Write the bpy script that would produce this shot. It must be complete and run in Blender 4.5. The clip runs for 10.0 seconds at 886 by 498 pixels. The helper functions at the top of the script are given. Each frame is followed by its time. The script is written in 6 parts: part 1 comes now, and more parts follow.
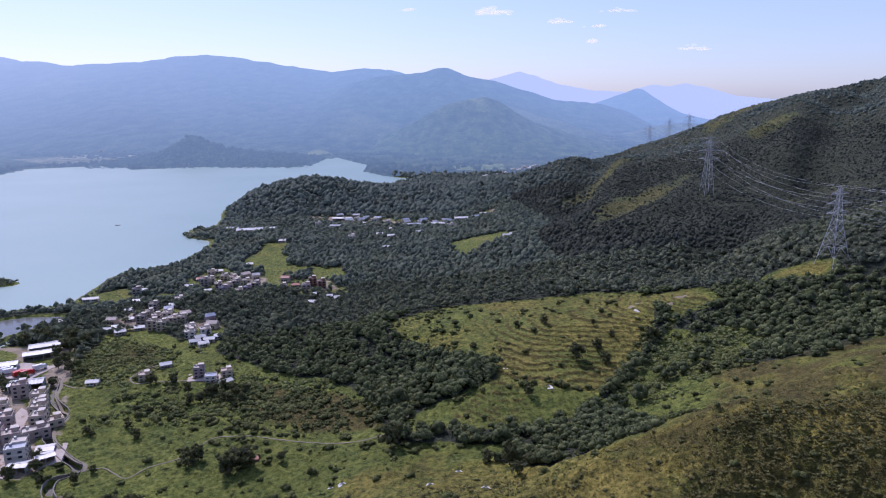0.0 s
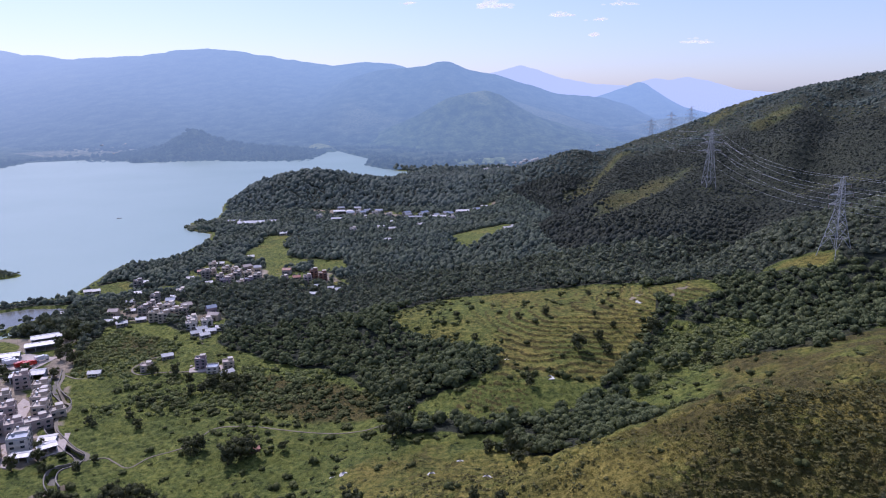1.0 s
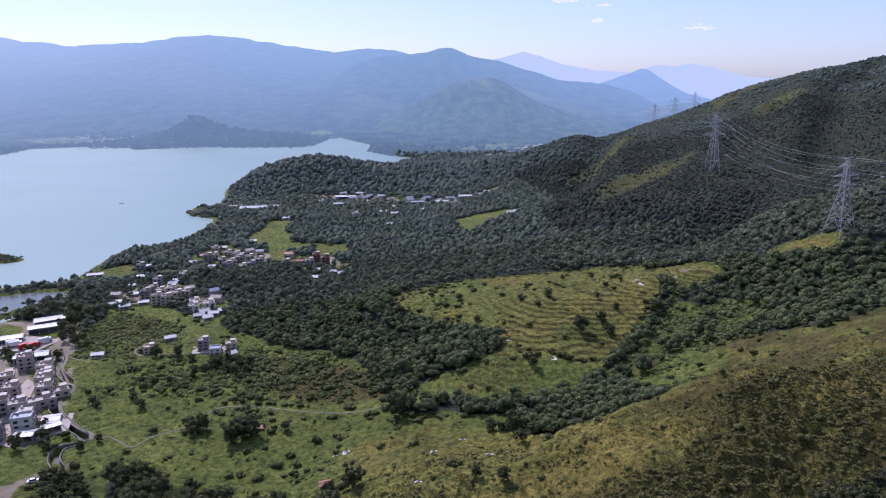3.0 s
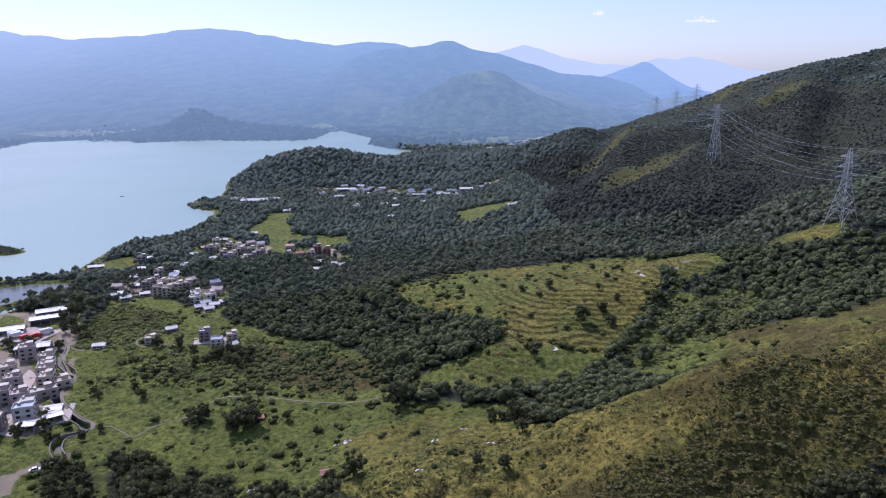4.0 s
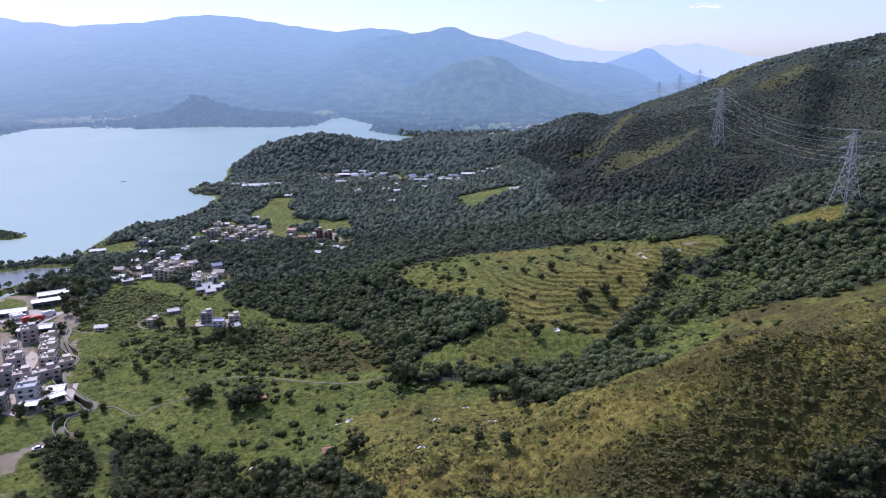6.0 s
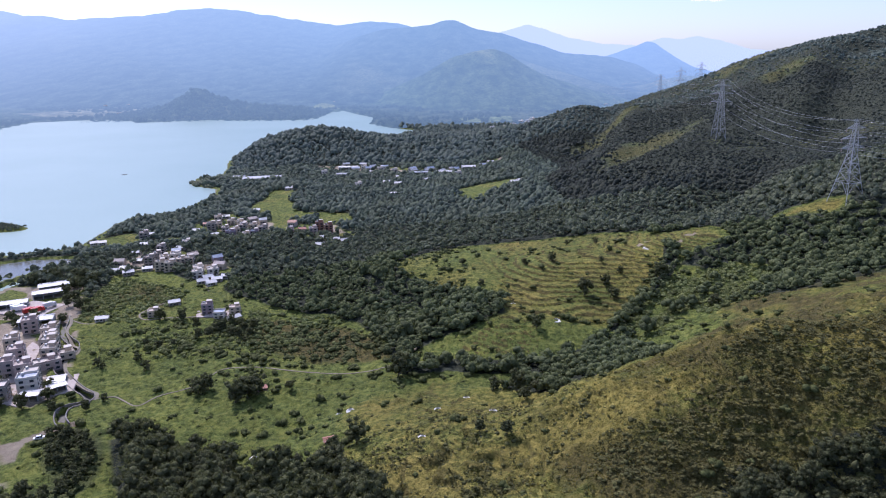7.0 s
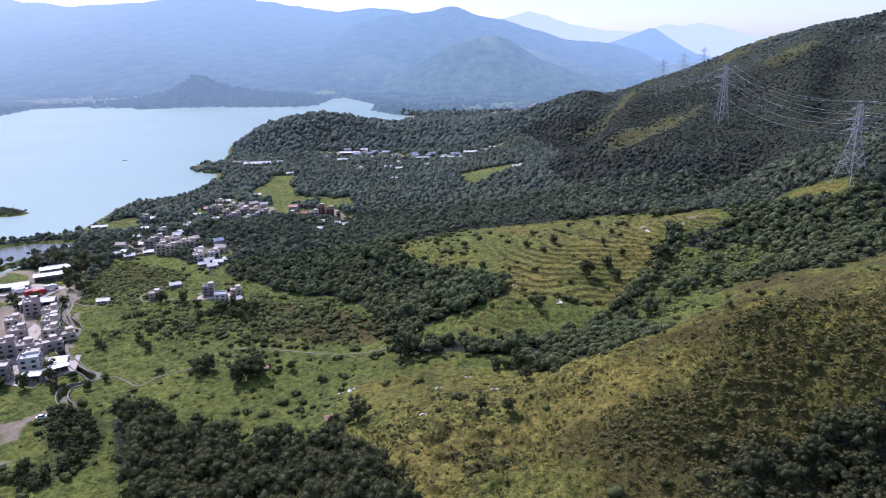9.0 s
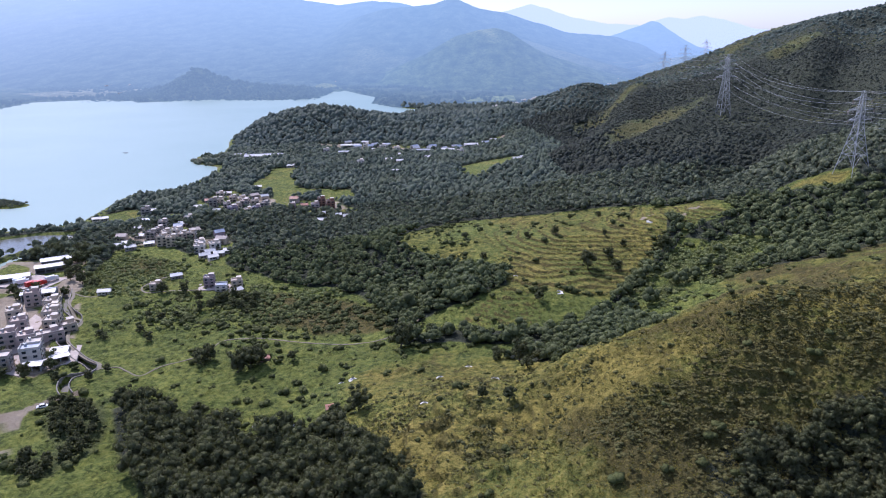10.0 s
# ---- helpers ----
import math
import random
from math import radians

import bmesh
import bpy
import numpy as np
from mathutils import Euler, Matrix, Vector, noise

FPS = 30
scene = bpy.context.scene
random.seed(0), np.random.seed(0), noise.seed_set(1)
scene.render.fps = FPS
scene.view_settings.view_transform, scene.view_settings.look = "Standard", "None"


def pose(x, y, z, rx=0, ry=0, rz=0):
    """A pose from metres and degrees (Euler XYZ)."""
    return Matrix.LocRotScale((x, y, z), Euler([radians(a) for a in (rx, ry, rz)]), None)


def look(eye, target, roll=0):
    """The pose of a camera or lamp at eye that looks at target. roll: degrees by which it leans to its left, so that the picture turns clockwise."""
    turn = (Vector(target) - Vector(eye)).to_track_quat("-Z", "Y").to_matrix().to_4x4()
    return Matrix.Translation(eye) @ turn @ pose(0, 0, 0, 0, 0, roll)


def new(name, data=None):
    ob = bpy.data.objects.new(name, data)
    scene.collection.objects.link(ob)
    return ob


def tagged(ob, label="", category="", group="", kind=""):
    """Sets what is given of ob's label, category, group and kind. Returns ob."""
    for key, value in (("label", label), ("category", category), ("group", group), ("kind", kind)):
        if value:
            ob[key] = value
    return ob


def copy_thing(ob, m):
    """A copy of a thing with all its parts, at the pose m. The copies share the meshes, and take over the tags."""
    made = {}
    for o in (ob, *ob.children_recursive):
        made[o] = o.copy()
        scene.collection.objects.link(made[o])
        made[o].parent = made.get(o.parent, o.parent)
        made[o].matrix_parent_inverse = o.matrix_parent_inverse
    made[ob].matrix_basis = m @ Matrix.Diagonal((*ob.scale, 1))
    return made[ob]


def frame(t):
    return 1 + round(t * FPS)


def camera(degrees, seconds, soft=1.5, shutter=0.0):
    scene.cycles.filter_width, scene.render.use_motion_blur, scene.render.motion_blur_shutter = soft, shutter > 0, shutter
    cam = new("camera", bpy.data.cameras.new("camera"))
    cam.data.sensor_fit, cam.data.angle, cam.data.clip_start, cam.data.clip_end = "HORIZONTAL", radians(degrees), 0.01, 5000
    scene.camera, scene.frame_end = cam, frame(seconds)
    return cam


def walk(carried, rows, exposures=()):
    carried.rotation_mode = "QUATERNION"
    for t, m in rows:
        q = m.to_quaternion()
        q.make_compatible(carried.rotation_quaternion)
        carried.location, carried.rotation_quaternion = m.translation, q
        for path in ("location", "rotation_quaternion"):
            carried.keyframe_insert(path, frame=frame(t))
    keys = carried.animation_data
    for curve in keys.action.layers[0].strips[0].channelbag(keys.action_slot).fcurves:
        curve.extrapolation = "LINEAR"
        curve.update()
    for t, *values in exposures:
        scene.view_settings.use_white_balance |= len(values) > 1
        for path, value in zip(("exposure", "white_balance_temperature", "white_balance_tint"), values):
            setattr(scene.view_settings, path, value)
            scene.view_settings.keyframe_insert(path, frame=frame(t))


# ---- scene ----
cam = camera(65.0, 10.0, soft=1.1)
PATH = [
    (0.0, (0.000, 0.000, 150.000), (-2.251, 97.754, 129.045), -0.355),
    (1.0, (-0.063, 0.012, 148.259), (-2.494, 97.588, 126.509), -0.379),
    (2.0, (-0.112, 0.022, 146.526), (-2.721, 97.405, 123.946), -0.406),
    (3.0, (-0.149, 0.030, 144.800), (-2.926, 97.208, 121.375), -0.436),
    (4.0, (-0.175, 0.036, 143.078), (-3.104, 97.003, 118.810), -0.467),
    (5.0, (-0.193, 0.041, 141.357), (-3.256, 96.792, 116.257), -0.500),
    (6.0, (-0.204, 0.046, 139.636), (-3.385, 96.577, 113.719), -0.533),
    (7.0, (-0.211, 0.052, 137.913), (-3.499, 96.360, 111.192), -0.565),
    (8.0, (-0.214, 0.059, 136.184), (-3.606, 96.139, 108.668), -0.594),
    (9.0, (-0.217, 0.067, 134.448), (-3.720, 95.911, 106.133), -0.619),
    (10.0, (-0.221, 0.078, 132.702), (-3.859, 95.671, 103.569), -0.637),
]
walk(cam, [(t, look(eye, target, roll)) for t, eye, target, roll in PATH],
     exposures=[(0.0, -0.12, 5450, 35), (4.0, -0.01, 5450, 32), (10.0, 0.31, 5470, 29)])

# ---- world, sun and exposure ----
SUN_AZIMUTH, SUN_HEIGHT = -36.0, 47.0
world = bpy.data.worlds.new("sky")
scene.world = world
world.use_nodes = True
wn = world.node_tree.nodes
sky = wn.new("ShaderNodeTexSky")
sky.sky_type, sky.sun_disc = "NISHITA", False
sky.sun_elevation, sky.sun_rotation = radians(SUN_HEIGHT), radians(SUN_AZIMUTH)
sky.air_density, sky.dust_density, sky.ozone_density = 1.0, 0.8, 3.6
wn["Background"].inputs["Strength"].default_value = 0.135
veil = wn.new("ShaderNodeMix")
veil.data_type = "RGBA"
veil.inputs[0].default_value, veil.inputs[7].default_value = 0.3, (5.45, 6.15, 6.65, 1)
world.node_tree.links.new(sky.outputs["Color"], veil.inputs[6])
world.node_tree.links.new(veil.outputs[2], wn["Background"].inputs["Color"])
sun = new("sun", bpy.data.lights.new("sun", "SUN"))
sun.data.energy, sun.data.angle, sun.data.color = 4.15, radians(0.6), (1.0, 0.92, 0.79)
sun_from = Vector((math.sin(radians(SUN_AZIMUTH)) * math.cos(radians(SUN_HEIGHT)),
                   math.cos(radians(SUN_AZIMUTH)) * math.cos(radians(SUN_HEIGHT)), math.sin(radians(SUN_HEIGHT))))
sun.matrix_world = look(sun_from * 300, (0, 0, 0))


# ---- materials ----
def material(name):
    m = bpy.data.materials.new(name)
    m.use_nodes = True
    nt = m.node_tree
    return m, nt.nodes, nt.links, nt.nodes["Principled BSDF"]


def ramp(nodes, stops):
    r = nodes.new("ShaderNodeValToRGB")
    while len(r.color_ramp.elements) < len(stops):
        r.color_ramp.elements.new(0.5)
    for e, (p, c) in zip(r.color_ramp.elements, stops):
        e.position, e.color = p, (*c, 1)
    return r


def noise_node(nodes, links, scale, detail=4, rough=0.6, stretch=(1, 1, 1), coord="Position"):
    t = nodes.new("ShaderNodeTexNoise")
    t.inputs["Scale"].default_value, t.inputs["Detail"].default_value, t.inputs["Roughness"].default_value = scale, detail, rough
    if coord == "Position":
        src = nodes.new("ShaderNodeNewGeometry").outputs["Position"]
    else:
        src = nodes.new("ShaderNodeTexCoord").outputs["Object"]
    if stretch != (1, 1, 1):
        mp = nodes.new("ShaderNodeMapping")
        mp.inputs["Scale"].default_value = stretch
        links.new(src, mp.inputs["Vector"])
        src = mp.outputs["Vector"]
    links.new(src, t.inputs["Vector"])
    return t


def mix(nodes, links, fac, a, b, blend="MIX"):
    n = nodes.new("ShaderNodeMix")
    n.data_type, n.blend_type = "RGBA", blend
    for socket, value in ((n.inputs[0], fac), (n.inputs[6], a), (n.inputs[7], b)):
        if hasattr(value, "is_output"):
            links.new(value, socket)
        elif isinstance(value, (int, float)):
            socket.default_value = value
        else:
            socket.default_value = (*value, 1)
    return n.outputs[2]


def bump(nodes, links, height, strength, distance, target):
    b = nodes.new("ShaderNodeBump")
    b.inputs["Strength"].default_value, b.inputs["Distance"].default_value = strength, distance
    links.new(height, b.inputs["Height"])
    links.new(b.outputs["Normal"], target.inputs["Normal"])


def plain(name, color, rough=0.8, scale=1.5, vary=0.25, metal=0.0, bumpy=0.0, coord="Object"):
    """A worn surface of one main colour: stains at one scale, grain at another."""
    m, n, l, p = material(name)
    big, fine = noise_node(n, l, scale, 5, 0.65, coord=coord), noise_node(n, l, scale * 9, 3, 0.6, coord=coord)
    dark = tuple(c * (1 - vary) for c in color)
    light = tuple(min(1, c * (1 + vary * 0.6)) for c in color)
    base = ramp(n, [(0.3, dark), (0.55, color), (0.8, light)])
    l.new(big.outputs["Fac"], base.inputs["Fac"])
    grain = ramp(n, [(0.3, (0.78, 0.78, 0.78)), (0.7, (1, 1, 1))])
    l.new(fine.outputs["Fac"], grain.inputs["Fac"])
    l.new(mix(n, l, 1.0, base.outputs["Color"], grain.outputs["Color"], "MULTIPLY"), p.inputs["Base Color"])
    p.inputs["Roughness"].default_value, p.inputs["Metallic"].default_value = rough, metal
    if bumpy:
        bump(n, l, fine.outputs["Fac"], 0.5, bumpy, p)
    return m


def ground_material():
    """Grass, dry grass, scrub, woodland floor and bare earth, by the cover of the land."""
    m, n, l, p = material("ground_cover")
    att = n.new("ShaderNodeAttribute")
    att.attribute_name = "cover"
    sep = n.new("ShaderNodeSeparateColor")
    l.new(att.outputs["Color"], sep.inputs["Color"])
    patch, tuft, fine = noise_node(n, l, 0.035, 6, 0.65), noise_node(n, l, 0.42, 7, 0.78), noise_node(n, l, 2.2, 3, 0.6)
    sward = noise_node(n, l, 0.11, 5, 0.7)
    lush = ramp(n, [(0.38, (0.036, 0.052, 0.014)), (0.5, (0.108, 0.138, 0.031)), (0.62, (0.205, 0.228, 0.058))])
    ripe = ramp(n, [(0.38, (0.070, 0.082, 0.018)), (0.5, (0.168, 0.186, 0.036)), (0.64, (0.280, 0.280, 0.072))])
    for r in (lush, ripe):
        l.new(tuft.outputs["Fac"], r.inputs["Fac"])
    blend = ramp(n, [(0.44, (0, 0, 0)), (0.68, (1, 1, 1))])
    l.new(sward.outputs["Fac"], blend.inputs["Fac"])
    green_color = mix(n, l, blend.outputs["Color"], lush.outputs["Color"], ripe.outputs["Color"])
    dry = ramp(n, [(0.38, (0.078, 0.068, 0.018)), (0.5, (0.200, 0.172, 0.040)), (0.62, (0.350, 0.285, 0.078))])
    l.new(tuft.outputs["Fac"], dry.inputs["Fac"])
    scrub = ramp(n, [(0.34, (0.032, 0.032, 0.012)), (0.5, (0.092, 0.080, 0.026)), (0.66, (0.180, 0.145, 0.048))])
    l.new(tuft.outputs["Fac"], scrub.inputs["Fac"])
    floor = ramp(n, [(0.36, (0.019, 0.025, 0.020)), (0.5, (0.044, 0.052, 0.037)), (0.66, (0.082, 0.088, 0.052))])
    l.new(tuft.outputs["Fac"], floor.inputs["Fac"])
    soil = ramp(n, [(0.3, (0.22, 0.17, 0.12)), (0.7, (0.42, 0.36, 0.29))])
    l.new(patch.outputs["Fac"], soil.inputs["Fac"])

    def fuzzy(channel, spread):
        """The cover's edge, broken up by tufts."""
        a = n.new("ShaderNodeMath")
        a.operation = "MULTIPLY_ADD"
        l.new(tuft.outputs["Fac"], a.inputs[0])
        a.inputs[1].default_value = spread
        l.new(channel, a.inputs[2])
        s = n.new("ShaderNodeMapRange")
        s.inputs["From Min"].default_value, s.inputs["From Max"].default_value = 0.25 + spread * 0.5, 0.75 + spread * 0.5
        l.new(a.outputs[0], s.inputs["Value"])
        return s.outputs["Result"]

    c = mix(n, l, fuzzy(sep.outputs["Red"], 0.9), green_color, dry.outputs["Color"])
    c = mix(n, l, fuzzy(sep.outputs["Green"], 0.9), c, scrub.outputs["Color"])
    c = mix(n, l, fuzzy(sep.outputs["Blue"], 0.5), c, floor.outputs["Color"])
    c = mix(n, l, fuzzy(att.outputs["Alpha"], 0.35), c, soil.outputs["Color"])
    tone = ramp(n, [(0.3, (0.72, 0.74, 0.70)), (0.7, (1.1, 1.08, 1.0))])
    l.new(patch.outputs["Fac"], tone.inputs["Fac"])
    c = mix(n, l, 1.0, c, tone.outputs["Color"], "MULTIPLY")
    l.new(c, p.inputs["Base Color"])
    p.inputs["Roughness"].default_value = 0.95
    p.inputs["Specular IOR Level"].default_value = 0.15
    h = mix(n, l, 0.4, tuft.outputs["Fac"], fine.outputs["Fac"])
    bump(n, l, h, 1.0, 1.7, p)
    return m


def foliage(name, dark, mid, light, grain=0.9, patchy=0.35, olive=(0.105, 0.105, 0.040), thin=0.25, gloss=0.05):
    """Leaves: each crown or clump has a tone of its own, some light comes through them, and they shine a little."""
    m, n, l, p = material(name)
    geo = n.new("ShaderNodeNewGeometry")
    info = n.new("ShaderNodeObjectInfo")
    add = n.new("ShaderNodeMath")
    add.operation = "ADD"
    l.new(geo.outputs["Random Per Island"], add.inputs[0])
    l.new(info.outputs["Random"], add.inputs[1])
    frac = n.new("ShaderNodeMath")
    frac.operation = "FRACT"
    l.new(add.outputs[0], frac.inputs[0])
    leaf = noise_node(n, l, grain, 4, 0.7)
    both = n.new("ShaderNodeMath")
    both.operation = "MULTIPLY_ADD"
    l.new(frac.outputs[0], both.inputs[0])
    both.inputs[1].default_value = 0.5
    l.new(leaf.outputs["Fac"], both.inputs[2])
    r = ramp(n, [(0.35, dark), (0.72, mid), (1.0, light)])
    l.new(both.outputs[0], r.inputs["Fac"])
    broad = noise_node(n, l, 0.022, 5, 0.62)
    share = ramp(n, [(0.40, (0, 0, 0)), (0.66, (patchy, patchy, patchy))])
    l.new(broad.outputs["Fac"], share.inputs["Fac"])
    tone = mix(n, l, share.outputs["Color"], r.outputs["Color"], olive)
    l.new(tone, p.inputs["Base Color"])
    p.inputs["Roughness"].default_value = 0.6
    p.inputs["Specular IOR Level"].default_value = gloss
    bump(n, l, leaf.outputs["Fac"], 0.8, 0.5, p)
    through_leaf, both_sides = n.new("ShaderNodeBsdfTranslucent"), n.new("ShaderNodeMixShader")
    l.new(mix(n, l, 1.0, tone, (1.25, 1.3, 0.75), "MULTIPLY"), through_leaf.inputs["Color"])
    both_sides.inputs["Fac"].default_value = thin
    l.new(p.outputs["BSDF"], both_sides.inputs[1])
    l.new(through_leaf.outputs["BSDF"], both_sides.inputs[2])
    l.new(both_sides.outputs["Shader"], n["Material Output"].inputs["Surface"])
    return m


# metres over which the emitted haze thickens, and where it begins
HAZE_REACH, HAZE_START = 3400.0, 480.0


def distance(name, dark, light, grass, scale=0.02, last=0.0):
    """Far country more than a kilometre off, the bright air's haze mixed in as emission that grows with distance."""
    m, n, l, p = material(name)
    a = noise_node(n, l, scale, 6, 0.62, (1, 0.6, 1))
    r = ramp(n, [(0.36, dark), (0.66, light)])
    l.new(a.outputs["Fac"], r.inputs["Fac"])
    fine = noise_node(n, l, scale * 6, 5, 0.75)
    speck = ramp(n, [(0.38, (0.35, 0.4, 0.4)), (0.64, (1.5, 1.45, 1.3))])
    l.new(fine.outputs["Fac"], speck.inputs["Fac"])
    att = n.new("ShaderNodeAttribute")
    att.attribute_name = "open_grass"
    c = mix(n, l, att.outputs["Fac"], r.outputs["Color"], grass)
    l.new(mix(n, l, 1.0, c, speck.outputs["Color"], "MULTIPLY"), p.inputs["Base Color"])
    bump(n, l, fine.outputs["Fac"], 1.0, 0.5 / scale, p)
    p.inputs["Roughness"].default_value = 1.0
    p.inputs["Specular IOR Level"].default_value = 0.0
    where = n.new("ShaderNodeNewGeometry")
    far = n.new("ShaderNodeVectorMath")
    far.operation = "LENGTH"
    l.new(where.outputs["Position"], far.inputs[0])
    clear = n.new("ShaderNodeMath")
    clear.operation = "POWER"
    clear.inputs[0].default_value = math.exp(-1 / HAZE_REACH)
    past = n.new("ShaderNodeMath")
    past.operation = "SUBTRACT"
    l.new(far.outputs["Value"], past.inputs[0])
    past.inputs[1].default_value = HAZE_START
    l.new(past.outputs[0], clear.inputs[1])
    haze_share = n.new("ShaderNodeMath")
    haze_share.operation = "MULTIPLY_ADD"
    l.new(clear.outputs[0], haze_share.inputs[0])
    haze_share.inputs[1].default_value, haze_share.inputs[2].default_value = -(1 - last), 1.0
    # the emitted haze colour turns whiter towards the sun, by world x
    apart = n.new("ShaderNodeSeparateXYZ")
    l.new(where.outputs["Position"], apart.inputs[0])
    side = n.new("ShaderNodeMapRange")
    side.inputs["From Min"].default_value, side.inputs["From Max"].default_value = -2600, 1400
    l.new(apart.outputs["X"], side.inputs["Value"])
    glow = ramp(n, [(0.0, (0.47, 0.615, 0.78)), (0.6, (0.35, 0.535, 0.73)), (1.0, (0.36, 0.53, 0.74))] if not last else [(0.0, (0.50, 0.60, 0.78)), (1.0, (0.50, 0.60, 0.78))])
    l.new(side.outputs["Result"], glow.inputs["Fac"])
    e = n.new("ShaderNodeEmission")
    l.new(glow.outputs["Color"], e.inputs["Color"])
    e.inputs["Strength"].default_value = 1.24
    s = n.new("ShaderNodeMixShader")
    l.new(haze_share.outputs[0], s.inputs["Fac"])
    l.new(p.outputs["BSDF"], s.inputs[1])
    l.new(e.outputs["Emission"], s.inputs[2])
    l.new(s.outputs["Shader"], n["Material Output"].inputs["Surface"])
    return m


def water_material():
    m, n, l, p = material("lake_water")
    silt, wave = noise_node(n, l, 0.006, 4, 0.5), noise_node(n, l, 0.55, 3, 0.6, (1, 1.6, 1))
    r = ramp(n, [(0.3, (0.19, 0.285, 0.255)), (0.7, (0.225, 0.32, 0.29))])
    l.new(silt.outputs["Fac"], r.inputs["Fac"])
    l.new(r.outputs["Color"], p.inputs["Base Color"])
    p.inputs["Roughness"].default_value, p.inputs["IOR"].default_value = 0.34, 1.33
    bump(n, l, wave.outputs["Fac"], 0.25, 0.25, p)
    return m


M_GROUND = ground_material()
M_FOREST = foliage("forest_leaves", (0.054, 0.067, 0.054), (0.116, 0.133, 0.090), (0.205, 0.222, 0.132), 1.4, 0.2)
M_GULLY = foliage("gully_leaves", (0.044, 0.058, 0.032), (0.100, 0.121, 0.058), (0.175, 0.196, 0.088), 1.4, 0.3)
# bluer base colours beyond 540 m have haze painted in, palest on the ridge
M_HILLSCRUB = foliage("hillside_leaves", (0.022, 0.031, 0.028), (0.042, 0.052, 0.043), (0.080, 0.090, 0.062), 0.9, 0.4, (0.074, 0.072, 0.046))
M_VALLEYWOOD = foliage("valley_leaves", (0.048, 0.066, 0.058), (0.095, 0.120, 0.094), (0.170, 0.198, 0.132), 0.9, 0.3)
M_HAZYSCRUB = foliage("hazy_ridge_leaves", (0.050, 0.074, 0.070), (0.094, 0.122, 0.106), (0.155, 0.184, 0.138), 0.7, 0.4, (0.135, 0.140, 0.090))
M_HEATH = foliage("heath_leaves", (0.075, 0.088, 0.050), (0.120, 0.132, 0.070), (0.175, 0.182, 0.095), 0.9, 0.4, (0.15, 0.14, 0.06))
M_SPURBUSH = foliage("spur_bush_leaves", (0.046, 0.050, 0.022), (0.096, 0.098, 0.038), (0.150, 0.146, 0.054), 2.0, 0.6, (0.135, 0.112, 0.04), thin=0.12)
M_TREE = foliage("tree_leaves", (0.042, 0.048, 0.027), (0.086, 0.095, 0.046), (0.140, 0.146, 0.068), 2.2, 0.35, (0.110, 0.102, 0.055))
M_BUSH = foliage("bush_leaves", (0.036, 0.045, 0.018), (0.082, 0.098, 0.036), (0.160, 0.172, 0.062), 2.0, 0.5)
M_TUSSOCK = foliage("tussock_blades", (0.110, 0.122, 0.034), (0.195, 0.205, 0.056), (0.310, 0.290, 0.100), 0.06)
M_BROWNTUFT = foliage("brown_tuft_blades", (0.080, 0.068, 0.018), (0.185, 0.150, 0.038), (0.310, 0.240, 0.070), 0.12, 0.6, (0.15, 0.16, 0.035))
M_LIGHTBUSH = foliage("pale_bush_leaves", (0.080, 0.102, 0.040), (0.155, 0.185, 0.068), (0.250, 0.272, 0.108), 2.0, 0.4, (0.16, 0.15, 0.06))
M_BARK = plain("bark", (0.10, 0.075, 0.05), 0.9, 2.0, 0.35)
M_WATER = water_material()
# far flats and woods emit part of their colour as haze
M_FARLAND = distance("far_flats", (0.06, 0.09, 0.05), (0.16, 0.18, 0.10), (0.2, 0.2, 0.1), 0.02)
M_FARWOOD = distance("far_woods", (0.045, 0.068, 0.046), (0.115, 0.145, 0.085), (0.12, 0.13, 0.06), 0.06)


# ---- the lie of the land ----
LAKE = [(-1500, 300), (-600, 380), (-420, 440), (-340, 478), (-322, 490), (-297, 500), (-300, 538), (-305, 577), (-303, 605),
        (-279, 621), (-267, 645), (-268, 671), (-265, 708), (-273, 740), (-310, 764), (-322, 812), (-297, 819), (-310, 884),
        (-332, 958), (-330, 1050), (-290, 1130), (-240, 1190), (-180, 1220), (-124, 1255), (-83, 1339), (-150, 1406),
        (-209, 1505), (-214, 1645), (-339, 1897), (-404, 1808), (-353, 1670), (-394, 1584), (-452, 1708), (-593, 1735),
        (-679, 1631), (-669, 1573), (-745, 1564), (-842, 1703), (-895, 1630), (-994, 1593), (-973, 1439), (-1500, 1300)]
POND = [(-330, 454), (-308, 467), (-282, 470), (-275, 454), (-291, 441), (-305, 412), (-340, 405)]
CREEK = [(-292, 388), (-291, 412), (-284, 430), (-281, 428), (-286, 410), (-287, 388)]
# spot heights (x, y, z) along each landform
PLAIN = [(-150, 255, 3), (-160, 222, 4), (-210, 337, 4), (-188, 332, 5), (-250, 340, 3), (-290, 400, 2), (-166, 417, 6),
         (-106, 484, 6), (-220, 460, 4), (-190, 560, 4), (-170, 650, 4), (-72, 663, 7), (6, 854, 6), (-100, 830, 5), (-250, 750, 3),
         (-140, 346, 7), (-300, 250, 3), (-200, 100, 4), (-400, 150, 2), (-110, 150, 5), (-86, 221, 5)]
VALLEY = [(-66, 283, 8), (-136, 427, 8), (-70, 367, 8), (-24, 341, 10), (-85, 259, 7), (-64, 232, 7), (-29, 223, 15), (-45, 204, 14),
          (0, 241, 15), (-8, 268, 12), (35, 275, 13), (66, 291, 16), (100, 312, 23), (130, 330, 33), (-50, 120, 14), (-80, 180, 6)]
